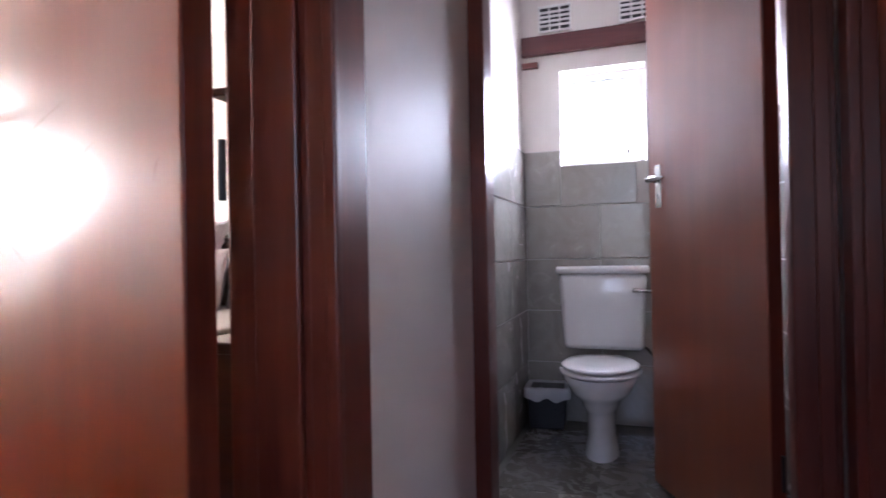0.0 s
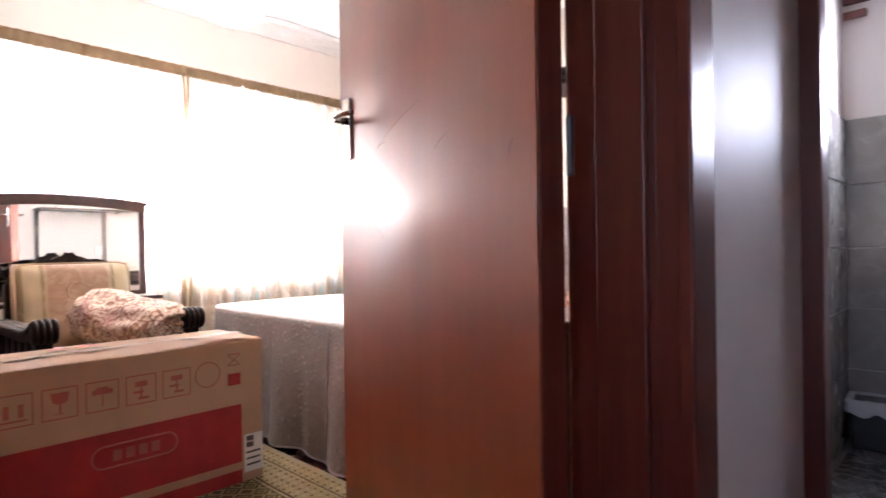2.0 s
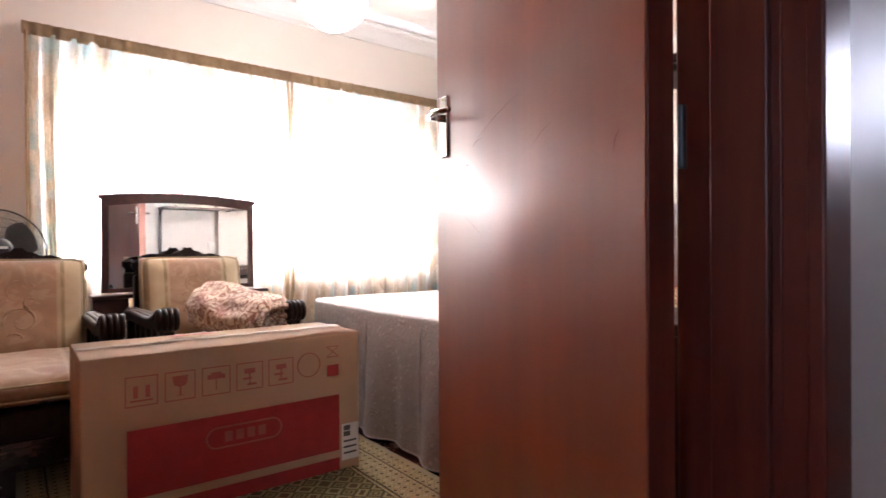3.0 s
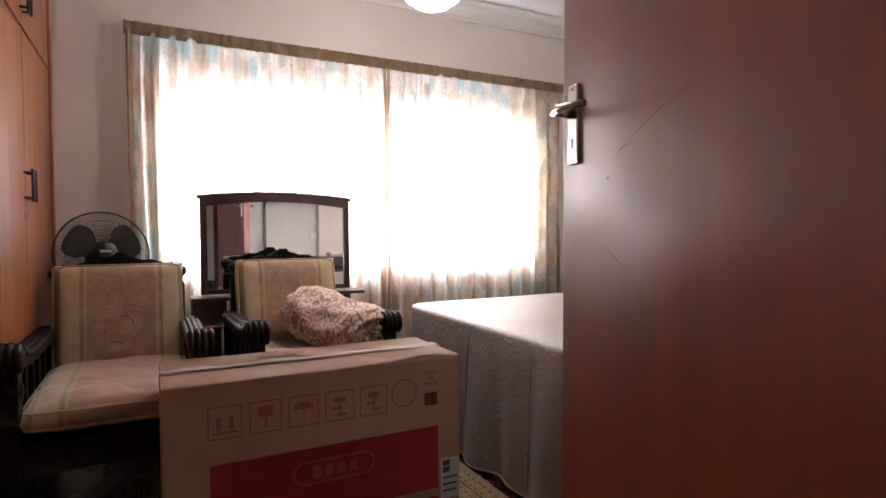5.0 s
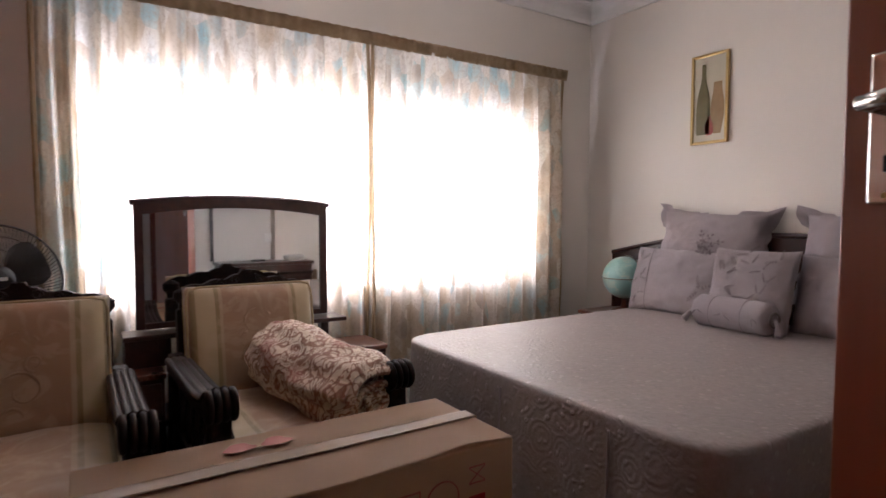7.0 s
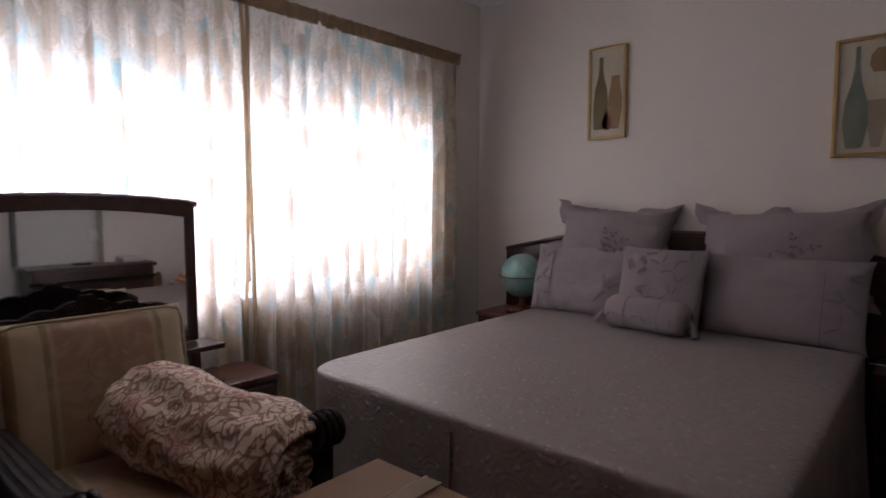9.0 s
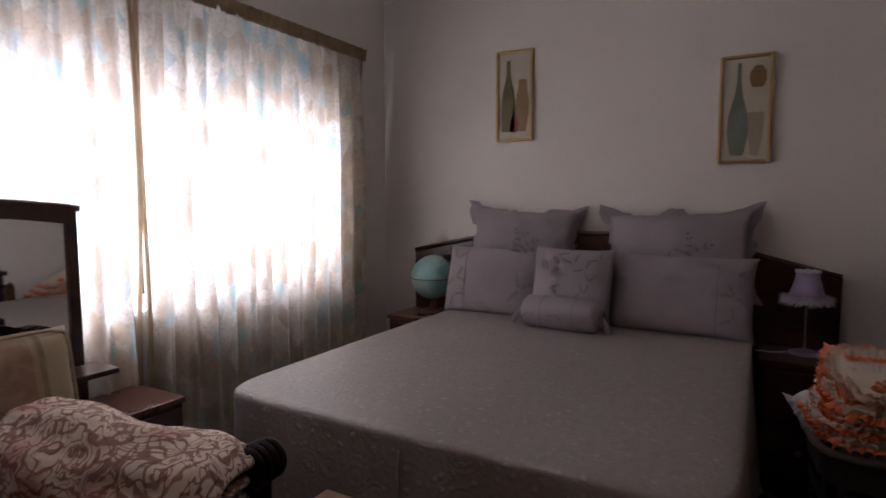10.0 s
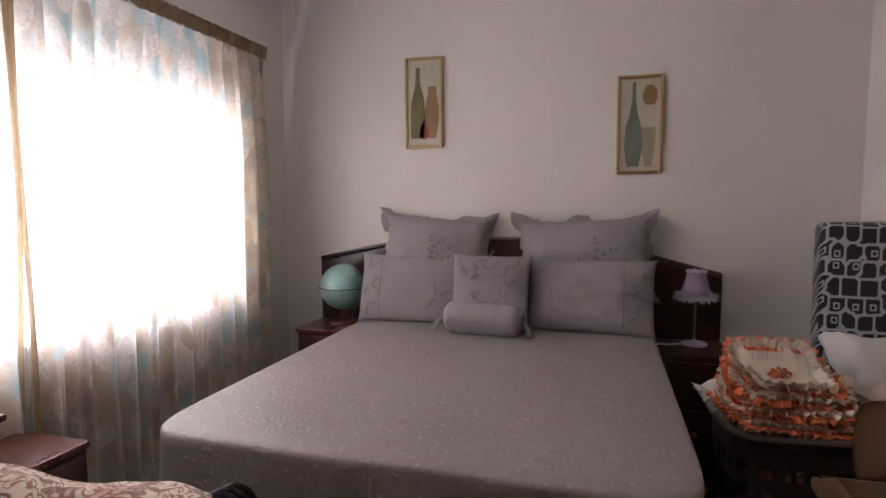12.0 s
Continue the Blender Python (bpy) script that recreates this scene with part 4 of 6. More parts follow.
head = part("headboard", hb, DARKWOOD, bed, "dark veneered headboard with sloping ends")
part("headboard_rail", tube([(-1.14, 0.925, 0.915), (-0.75, 0.925, 1.0), (-0.30, 0.925, 1.055), (0.30, 0.925, 1.045), (0.70, 0.925, 0.985), (1.09, 0.925, 0.885)], 0.014, 8), DARKWOOD, head)


def night_stand(x0, x1, label, top):
    s = thing("bedside_cabinet", pose((x0 + x1) / 2, 3.28, 0), label, "bedside cabinet", "cabinets beside the bed")
    w = (x1 - x0) / 2
    part("body", block((-w, -0.135, 0.04), (w, 0.16, 0.525), 0.003), DARKWOOD, s)
    part("top", block((-w - 0.008, -0.15, 0.527), (w + 0.008, 0.16, 0.55), 0.004), top, s)
    for z in (0.07, 0.30):
        dr = part("drawer", block((-w + 0.015, -0.150, z), (w - 0.015, -0.137, z + 0.21), 0.003), DARKWOOD, s)
        part("knob", lathe([(0.006, 0), (0.006, 0.012), (0.014, 0.018), (0.010, 0.028)], 14, None, pose(0, -0.15, z + 0.105, 90)), BRASS, dr, smooth=True)


night_stand(-3.765, -3.425, "dark red-brown bedside cabinet under the globe", REDWOOD)
night_stand(-1.835, -1.535, "dark red-brown bedside cabinet under the small lamp", DARKWOOD)


def bedspread():
    # rings of a rounded rectangle: from the middle of the top out to the edge and down to the floor
    s = thing("bedspread", pose(-2.625, 2.50, 0), "embossed grey-mauve bedspread hanging to the floor", "bedspread")
    hx, hy = 0.755, 0.885
    levels = [(0.02, 0.615), (0.25, 0.616), (0.45, 0.617), (0.62, 0.617), (0.78, 0.616), (0.90, 0.615), (0.97, 0.615), (0.992, 0.613), (1.001, 0.606), (1.004, 0.594), (1.004, 0.575)]
    levels += [(1.004 + 0.0006 * k, 0.575 - 0.0205 * k) for k in range(1, 28)]
    n = 420
    bm, rings = bmesh.new(), []
    for sc, z in levels:
        ring = []
        for k in range(n):
            a = 2 * math.pi * k / n
            ca, sa = math.cos(a), math.sin(a)
            p = 14.0
            r = (abs(ca / hx) ** p + abs(sa / hy) ** p) ** (-1 / p)
            # spread the points evenly over the rim
            x, y = r * ca * sc, r * sa * sc
            drop = max(0.0, (0.59 - z) / 0.57)
            if drop > 0:
                along = (x if abs(y) / hy > abs(x) / hx else y)
                w = 0.020 * math.sin(along * 13 + 0.9) + 0.014 * math.sin(along * 27 + 2 * noise.noise(Vector((along * 3, 0, 7))))
                corner = min(abs(x) / hx, abs(y) / hy)
                w += 0.035 * max(0, corner - 0.86) / 0.14 * drop
                nx, ny = (0, math.copysign(1, y)) if abs(y) / hy > abs(x) / hx else (math.copysign(1, x), 0)
                x += nx * (w * drop + 0.012 * drop)
                y += ny * (w * drop + 0.012 * drop)
                zz = z + 0.012 * math.sin(along * 9) * drop
            else:
                zz = z + 0.004 * noise.noise(Vector((x * 3, y * 3, 1))) * min(1, (1.01 - sc) * 8)
            ring.append(bm.verts.new((x, y, max(0.022, zz))))
        rings.append(ring)
    hem_line = [v.co.copy() for v in rings[-1]]
    bm.faces.new(rings[0])
    for a, b in zip(rings, rings[1:]):
        for k in range(n):
            bm.faces.new((a[k], a[(k + 1) % n], b[(k + 1) % n], b[k]))
    whole = part("quilt", bm, SPREAD, s, smooth=True)
    for x in (-0.04, 0.42):
        pts = [(x, -hy * (1.006 + 0.0006 * k) - 0.004 - (0.020 * math.sin(x * 13 + 0.9) + 0.014 * math.sin(x * 27) + 0.012) * (k / 28), 0.57 - 0.019 * k) for k in range(28)]
        part("seam", tube(pts, 0.004, 6), PILLOW, whole)
    part("hem", tube([tuple(v) for v in hem_line], 0.005, 5, closed=True), PILLOW, whole)


bedspread()


def embroider(parent, w, h, y, sprays, seed):
    """Raised sprays sewn on a cushion's face: curving stems with paired leaves."""
    rnd = random.Random(seed)
    bm = bmesh.new()

    def leaf(px, pz, d, size):
        lx, lz = math.cos(d) * size, math.sin(d) * size
        yy = y(px, pz) - 0.007
        q = [(px, pz), (px + lx * 0.5 + lz * 0.32, pz + lz * 0.5 - lx * 0.32), (px + lx, pz + lz), (px + lx * 0.5 - lz * 0.32, pz + lz * 0.5 + lx * 0.32)]
        lo = [bm.verts.new((u, yy, v)) for u, v in q]
        tip = bm.verts.new((px + lx / 2, yy - 0.003, pz + lz / 2))
        for i in range(4):
            bm.faces.new((lo[i], lo[(i + 1) % 4], tip))
    for cx, cz, size, n in sprays:
        for k in range(max(2, n // 5)):
            a = rnd.uniform(0, 2 * math.pi)
            bend = rnd.choice((-1, 1)) * rnd.uniform(4, 9)
            px, pz = cx + 0.15 * size * math.cos(a), cz + 0.15 * size * math.sin(a)
            line = []
            for j in range(8):
                line.append((px, y(px, pz) - 0.006, pz))
                if j % 2:
                    leaf(px, pz, a + 0.9, min(0.022, 0.22 * size))
                    leaf(px, pz, a - 0.9, min(0.020, 0.2 * size))
                step = size * 0.12
                px, pz = px + step * math.cos(a), pz + step * math.sin(a) * 0.9
                a += bend * step
            leaf(px, pz, a, min(0.024, 0.24 * size))
            tube(line, 0.0018, 4, bm)
    part("embroidery", bm, EMBROID, parent)["kind"] = "stuff"


def face_depth(w, h, t, p=3.0):
    def y(x, z):
        a, b = min(1, abs(2 * x / w)), min(1, abs(2 * z / h))
        return -t / 2 * max(0.0, (1 - a ** p) * (1 - b ** p)) ** 0.42
    return y


def bed_pillow(name, m, w, h, t, seed, flange, label, sprays, seam_x=None):
    p = thing(name, m, label, "pillow", "pillows on the bed")
    part("cover", puff(w, h, t, 48, 2.4 if flange else 3.2, 0.014 if flange else 0.011, seed, flange, 0.07 if flange else 0.05), PILLOW, p, smooth=True)
    y = face_depth(w, h, t, 2.4 if flange else 3.2)
    embroider(p, w, h, y, sprays, int(seed * 10))
    if seam_x is not None:
        pts = [(seam_x, y(seam_x, h * k / 24 * 0.94) - 0.004, h * k / 24 * 0.94) for k in range(-12, 13)]
        part("seam", tube(pts, 0.0022, 6), EMBROID, p)


bed_pillow("pillow", pose(-3.015, 3.355, 0.976, -14, 2, 3), 0.60, 0.405, 0.21, 1.3, 0.036, "grey-mauve frilled pillow leaning on the headboard", [(0.0, -0.09, 0.15, 26), (-0.02, 0.02, 0.05, 8)])
bed_pillow("pillow", pose(-2.215, 3.355, 0.972, -14, -2, -3), 0.675, 0.405, 0.21, 4.6, 0.036, "grey-mauve frilled pillow with sewn sprays", [(0.02, -0.09, 0.17, 26), (0.0, 0.0, 0.06, 8)])
bed_pillow("pillow", pose(-3.105, 3.24, 0.785, -16, 0, 2), 0.62, 0.385, 0.17, 2.2, 0.0, "grey-mauve pillow with an embroidered border strip", [(-0.225, 0.0, 0.055, 15), (-0.225, 0.1, 0.05, 10), (-0.225, -0.1, 0.05, 10), (0.16, -0.05, 0.07, 15)], -0.165)
bed_pillow("pillow", pose(-2.185, 3.23, 0.785, -16, 0, -2), 0.66, 0.385, 0.17, 5.4, 0.0, "grey-mauve pillow with an embroidered border strip", [(0.245, 0.0, 0.05, 15), (0.245, 0.1, 0.05, 10), (0.245, -0.1, 0.05, 10)], 0.175)
bed_pillow("square_cushion", pose(-2.655, 3.115, 0.80, -17, 0, -1), 0.405, 0.40, 0.13, 7.1, 0.0, "square grey-mauve cushion with an embroidered wreath", [(0.10 * math.cos(0.7 * k), 0.02 + 0.09 * math.sin(0.7 * k), 0.045, 10) for k in range(9)] + [(-0.14, 0.13, 0.05, 10), (0.14, 0.13, 0.05, 10), (0.0, 0.16, 0.05, 10)])
bol = thing("bolster", pose(-2.668, 3.0, 0.690, 0, 0, -5) @ Matrix.Scale(1.07, 4), "small grey-mauve bolster with tied tassel ends, embroidered", "cushion")
prof = []
for k in range(25):
    u = k / 24
    prof.append((0.071 * min(1.0, (math.sin(math.pi * min(max(u, 0.0), 1.0)) * 5) ** 0.45 if 0 < u < 1 else 0.12), -0.185 + 0.37 * u))
prof = [(max(0.012, r), z) for r, z in prof]
part("cover", lathe(prof, 36, None, pose(0, 0, 0, 0, 90, 0)), PILLOW, bol, smooth=True)
for s in (-1, 1):
    part("tassel", tube([(s * 0.185, 0, 0), (s * 0.21, -0.02, -0.02), (s * 0.225, -0.04, -0.055)], [0.007, 0.010, 0.016], 10), PILLOW, bol, smooth=True)
    part("tie", tube([(s * 0.183, 0.030 * math.cos(a), 0.030 * math.sin(a)) for a in [2 * math.pi * k / 20 for k in range(20)]], 0.006, 6, closed=True), EMBROID, bol, smooth=True)
embroider(bol, 0.3, 0.1, lambda x, z: -math.sqrt(max(0.0, 0.072 ** 2 - min(0.07, abs(z)) ** 2)), [(-0.13, 0.01, 0.03, 10), (0.13, 0.01, 0.03, 10), (0.0, 0.01, 0.035, 10)], 5)
for x in (-0.075, 0.075):
    part("seam", tube([(x, 0.0722 * math.cos(a), 0.0722 * math.sin(a)) for a in [2 * math.pi * k / 40 for k in range(40)]], 0.0018, 5, closed=True), EMBROID, bol)


# ---- pictures ----
def picture(x0, x1, z0, z1, label, shapes):
    p = thing("framed_picture", pose((x0 + x1) / 2, 3.49, (z0 + z1) / 2), label, "picture", "pictures over the bed")
    w, h = (x1 - x0) / 2, (z1 - z0) / 2
    bm = bmesh.new()
    t = 0.016
    for a, b in (((-w, -0.026, -h), (-w + t, -0.002, h)), ((w - t, -0.026, -h), (w, -0.002, h)), ((-w + t, -0.026, -h), (w - t, -0.002, -h + t)), ((-w + t, -0.026, h - t), (w - t, -0.002, h))):
        slab(bm, a, b, 0.004, 2)
    part("picture_frame", bm, BRASS, p, "thin gilt frame")
    part("print", block((-w + t, -0.014, -h + t), (w - t, -0.004, h - t)), ARTBACK, p)
    for nm, cx, base, tall, prof, mat in shapes:
        pts = [(cx + r, base + tall * k) for k, r in prof] + [(cx - r, base + tall * k) for k, r in reversed(prof)]
        part(nm, outline(pts, 0.0012, None, pose(0, -0.0156, 0)), mat, p)


BOTTLE = [(0, 0.036), (0.03, 0.042), (0.35, 0.044), (0.55, 0.036), (0.72, 0.018), (0.82, 0.012), (1.0, 0.012)]
VASE = [(0, 0.020), (0.05, 0.024), (0.35, 0.040), (0.6, 0.040), (0.85, 0.026), (1.0, 0.024)]
PEAR = [(0, 0.012), (0.1, 0.024), (0.4, 0.030), (0.65, 0.020), (0.85, 0.010), (1.0, 0.006)]
CARAFE = [(0, 0.026), (0.04, 0.032), (0.25, 0.046), (0.45, 0.040), (0.65, 0.018), (0.8, 0.009), (1.0, 0.008)]
CUP = [(0, 0.014), (0.05, 0.018), (0.5, 0.032), (0.85, 0.034), (1.0, 0.034)]
picture(-3.227, -3.002, 1.566, 2.075, "gilt-framed still life print of bottles and pear",
        [("painted_bottle", -0.038, -0.20, 0.40, BOTTLE, ARTGREEN), ("painted_vase", 0.048, -0.20, 0.29, VASE, ARTOCHRE), ("painted_pear", 0.0, -0.205, 0.11, PEAR, ARTRED)])
picture(-2.057, -1.832, 1.403, 1.907, "gilt-framed still life print of carafe and cup",
        [("painted_carafe", -0.030, -0.215, 0.43, CARAFE, ARTTEAL), ("painted_cup", 0.045, -0.215, 0.20, CUP, ARTGREY), ("painted_fruit", 0.048, 0.10, 0.10, [(0, 0.022), (0.3, 0.036), (0.7, 0.034), (1, 0.014)], ARTOCHRE)])


# ---- globe and lamp ----
g = thing("desk_globe", pose(-3.57, 3.33, 0.55), "blue-green desk globe on a wooden base", "globe")
part("base", lathe([(0.075, 0), (0.078, 0.012), (0.06, 0.022), (0.02, 0.03), (0.014, 0.075)], 28), REDWOOD, g, smooth=True)
bm = bmesh.new()
bmesh.ops.create_uvsphere(bm, u_segments=36, v_segments=20, radius=0.133)
for v in bm.verts:
    v.co.z += 0.215
part("ball", bm, GLOBE, g, smooth=True)
part("equator_ring", tube([(0.139 * math.cos(a), 0.139 * math.sin(a), 0.215) for a in [2 * math.pi * k / 48 for k in range(48)]], 0.0035, 6, closed=True), DULLSTEEL, g)
part("meridian", tube([(0.141 * math.cos(a), 0, 0.215 + 0.141 * math.sin(a)) for a in [math.pi * (k / 24) - math.pi / 2 for k in range(25)]], 0.004, 6), DULLSTEEL, g)

lp = thing("table_lamp", pose(-1.668, 3.33, 0.55), "small lilac table lamp with a feather-trimmed shade", "lamp")
part("base", lathe([(0.06, 0), (0.062, 0.006), (0.045, 0.014), (0.012, 0.022), (0.006, 0.03)], 24), LILAC, lp, smooth=True)
part("stem", tube([(0, 0, 0.02), (0, 0, 0.28)], 0.0045), DULLSTEEL, lp)
part("shade", lathe([(0.076, 0.245), (0.060, 0.29), (0.049, 0.33), (0.043, 0.365)], 28), LILAC, lp, smooth=True)
part("shade_crown", tube([(0.044 * math.cos(a), 0.044 * math.sin(a), 0.367 + 0.003 * math.sin(9 * a)) for a in [2 * math.pi * k / 60 for k in range(60)]], 0.006, 6, closed=True), FUR, lp, smooth=True)
rnd = random.Random(3)
bm = bmesh.new()
for k in range(700):
    a, e = rnd.uniform(0, 2 * math.pi), rnd.uniform(-1.0, 0.9)
    r0, r1 = 0.070, rnd.uniform(0.085, 0.118)
    p0 = Vector((r0 * math.cos(a), r0 * math.sin(a), 0.247))
    p1 = Vector((r1 * math.cos(a + 0.2 * e), r1 * math.sin(a + 0.2 * e), 0.242 + 0.026 * e))
    sd = Vector((-math.sin(a), math.cos(a), 0)) * 0.005
    mid = (p0 + p1) / 2 + Vector((0, 0, 0.007))
    q = [bm.verts.new(v) for v in (p0, mid + sd, p1, mid - sd)]
    bm.faces.new(q)
part("feather_trim", bm, FUR, lp)["kind"] = "stuff"
part("cable", tube([(-0.07, -0.02, 0.006), (-0.13, -0.06, 0.006), (-0.16, -0.11, 0.02), (-0.19, -0.12, 0.02)], 0.003, 6), WHITEPAINT, lp)


# ---- armchairs ----
def armchair(m, label):
    c = thing("armchair", m, label, "armchair", "carved armchairs")
    # local: seat faces +x, y across, origin on the floor under the middle of the seat
    for y in (-0.285, 0.285):
        s = 1 if y > 0 else -1
        # arm: a fluted bar sweeping down and forward into a scroll
        line = [(-0.40, 0.58), (-0.30, 0.585), (-0.12, 0.588), (0.06, 0.588), (0.18, 0.594), (0.28, 0.615), (0.345, 0.645)]
        bm = bmesh.new()
        for k in range(4):
            off = (k - 1.5) * 0.021
            tube([(x, y + off, z + 0.006 * (1 - abs(k - 1.5) / 1.5)) for x, z in line], 0.0145, 8, bm)
        a = part("arm", bm, BLACKWOOD, c, "fluted dark arm ending in a scroll", smooth=True)
        part("arm_core", outline([(-0.41, 0.54), (-0.30, 0.545), (-0.12, 0.55), (0.06, 0.55), (0.18, 0.555), (0.345, 0.575), (0.345, 0.61), (0.18, 0.587), (0.06, 0.582), (-0.12, 0.582), (-0.40, 0.576)], 0.074, None, pose(0, y - 0.037, 0)), BLACKWOOD, a)
        sc = bmesh.new()
        for k in range(4):
            off = (k - 1.5) * 0.022
            lathe([(0.030, -0.011), (0.046, -0.008), (0.050, 0.0), (0.046, 0.008), (0.030, 0.011)], 22, sc, pose(0.345, y + off, 0.608, 90))
        part("scroll", sc, BLACKWOOD, a, smooth=True)
        leg = bmesh.new()
        slab(leg, (0.285, y - 0.030, 0.0), (0.355, y + 0.030, 0.575), 0.010, 2)
        lathe([(0.030, 0.36), (0.046, 0.40), (0.030, 0.44), (0.042, 0.50), (0.030, 0.55)], 16, leg, pose(0.32, y, 0))
        part("front_leg", leg, BLACKWOOD, c)
        part("rear_leg", block((-0.45, y - 0.028, 0.0), (-0.39, y + 0.028, 0.60), 0.008), BLACKWOOD, c)
        post = bmesh.new()
        slab(post, (-0.47, y * 0.86 - 0.026, 0.56), (-0.41, y * 0.86 + 0.026, 0.80), 0.010, 2, pose(0, 0, 0, 0, -4, 0))
        lathe([(0.02, 0.79), (0.036, 0.81), (0.036, 0.835), (0.015, 0.85)], 14, post, pose(-0.49, y * 0.86, 0))
        part("back_post", post, BLACKWOOD, c)
        part("side_rail", block((-0.42, y - 0.018, 0.24), (0.32, y + 0.018, 0.33), 0.006), BLACKWOOD, c)
        for k in range(5):
            x = -0.30 + 0.13 * k
            part("side_slat", block((x - 0.018, y - 0.010, 0.33), (x + 0.018, y + 0.010, 0.575), 0.003), BLACKWOOD, c)
    part("seat_rail", block((0.30, -0.26, 0.22), (0.345, 0.26, 0.33), 0.008), BLACKWOOD, c)
    part("seat_board", block((-0.42, -0.26, 0.30), (0.30, 0.26, 0.325)), BLACKWOOD, c)
    part("rear_rail", block((-0.46, -0.26, 0.24), (-0.42, 0.26, 0.33), 0.006), BLACKWOOD, c)
    part("back_panel", block((-0.475, -0.215, 0.36), (-0.452, 0.215, 0.80), 0.004), BLACKWOOD, c)
    # carved crest: scallops either side of a raised middle
    top = []
    n = 60
    for k in range(n + 1):
        u = 2 * k / n - 1
        z = 0.845 + 0.045 * (1 - abs(u)) + 0.016 * abs(math.sin(u * 3 * math.pi)) * (1 - 0.3 * abs(u)) + (0.022 if abs(u) < 0.09 else 0)
        top.append((u * 0.262, z))
    crest = outline([(-0.262, 0.77)] + [(0.262, 0.77)] + top[::-1], 0.036, None, pose(-0.458, 0, 0, 0, 0, 90), 0.004)
    cr = part("crest", crest, BLACKWOOD, c, "pierced and carved dark crest rail")
    for s in (-1, 1):
        for k in range(4):
            y, z, r = s * (0.05 + 0.055 * k), 0.872 - 0.010 * k, 0.018
            part("carved_scroll", tube([(-0.452, y + r * math.cos(a) * (1 - a / 12), z + r * math.sin(a) * (1 - a / 12)) for a in [0.5 * j for j in range(16)]], 0.005, 6), BLACKWOOD, cr)
    sc = part("seat_cushion", puff(0.535, 0.76, 0.135, 30, 5.0, 0.007, 2.0, 0.0, 0.015), STRIPE, c, "striped cream and gold brocade cushion", smooth=True)
    sc.data.transform(pose(-0.015, 0, 0.395) @ pose(0, 0, 0, 90, 0, 90) @ Matrix.Diagonal((1, 1, 1, 1)))
    bk = part("back_cushion", puff(0.525, 0.475, 0.13, 30, 5.0, 0.008, 5.0, 0.0, 0.02), STRIPE, c, "striped cream and gold brocade cushion", smooth=True)
    bk.data.transform(pose(-0.375, 0, 0.630, 0, -9, 0) @ pose(0, 0, 0, 0, 0, 90))
    for base, w, d, mm in ((sc, 0.262, 0.373, pose(-0.015, 0, 0.395) @ pose(0, 0, 0, 90, 0, 90)), (bk, 0.256, 0.233, pose(-0.375, 0, 0.630, 0, -9, 0) @ pose(0, 0, 0, 0, 0, 90))):
        for yy in (-0.028, 0.028):
            pts = []
            for k in range(64):
                a = 2 * math.pi * k / 64
                q = (abs(math.cos(a)) ** 14 + abs(math.sin(a)) ** 14) ** (-1 / 14)
                pts.append(mm @ Vector((w * q * math.cos(a) * 0.99, yy, d * q * math.sin(a) * 0.99)))
            part("piping", tube(pts, 0.005, 6, closed=True), PIPING, base, smooth=True)
    # woven flourish in the middle of the back cushion
    depth = face_depth(0.525, 0.475, 0.13, 5.0)
    mm = pose(-0.375, 0, 0.630, 0, -9, 0) @ pose(0, 0, 0, 0, 0, 90)
    bm = bmesh.new()
    for cx, cz, r0, turn, way in ((0.0, 0.075, 0.062, 0.4, 1), (0.012, -0.055, 0.072, 3.4, -1), (-0.035, 0.005, 0.034, 1.6, 1), (0.045, 0.03, 0.030, 4.6, -1), (-0.02, -0.135, 0.034, 0.0, 1)):
        pts = []
        for k in range(26):
            a, rr = turn + way * 0.27 * k, r0 * (1 - 0.028 * k)
            x, z = cx + rr * math.cos(a), cz + rr * math.sin(a)
            pts.append(mm @ Vector((x, depth(x, z) + 0.0035, z)))
        tube(pts, [0.0075 - 0.00018 * k for k in range(26)], 6, bm)
    part("woven_motif", bm, MOTIF, bk, "pale woven flourish", smooth=True)
    return c


chair = armchair(pose(-3.10, 0.255, 0), "carved dark wooden armchair with striped cream cushions, empty")
second = copy_thing(chair, pose(-3.205, 1.032, 0, 0, 0, 1))
tagged(second, "carved dark wooden armchair holding a rolled blanket")

roll = thing("rolled_blanket", pose(-3.145, 1.155, 0.572, 0, 7, 15), "cream and brown paisley quilt rolled up on the armchair", "blanket")


def quilt(u, v):
    a = 2 * math.pi * u
    x = -0.30 + 0.60 * v
    r = 0.134 + 0.024 * noise.noise(Vector((math.cos(a) * 2, math.sin(a) * 2, x * 6))) + 0.006 * noise.noise(Vector((math.cos(a) * 7, math.sin(a) * 7, x * 15)))
    end = max(0.0, abs(2 * v - 1) - 0.86) / 0.14
    r *= 1 - 0.16 * end ** 2
    return Vector((x, 1.14 * r * math.cos(a), r * math.sin(a) - 0.004 * math.cos(2 * a)))


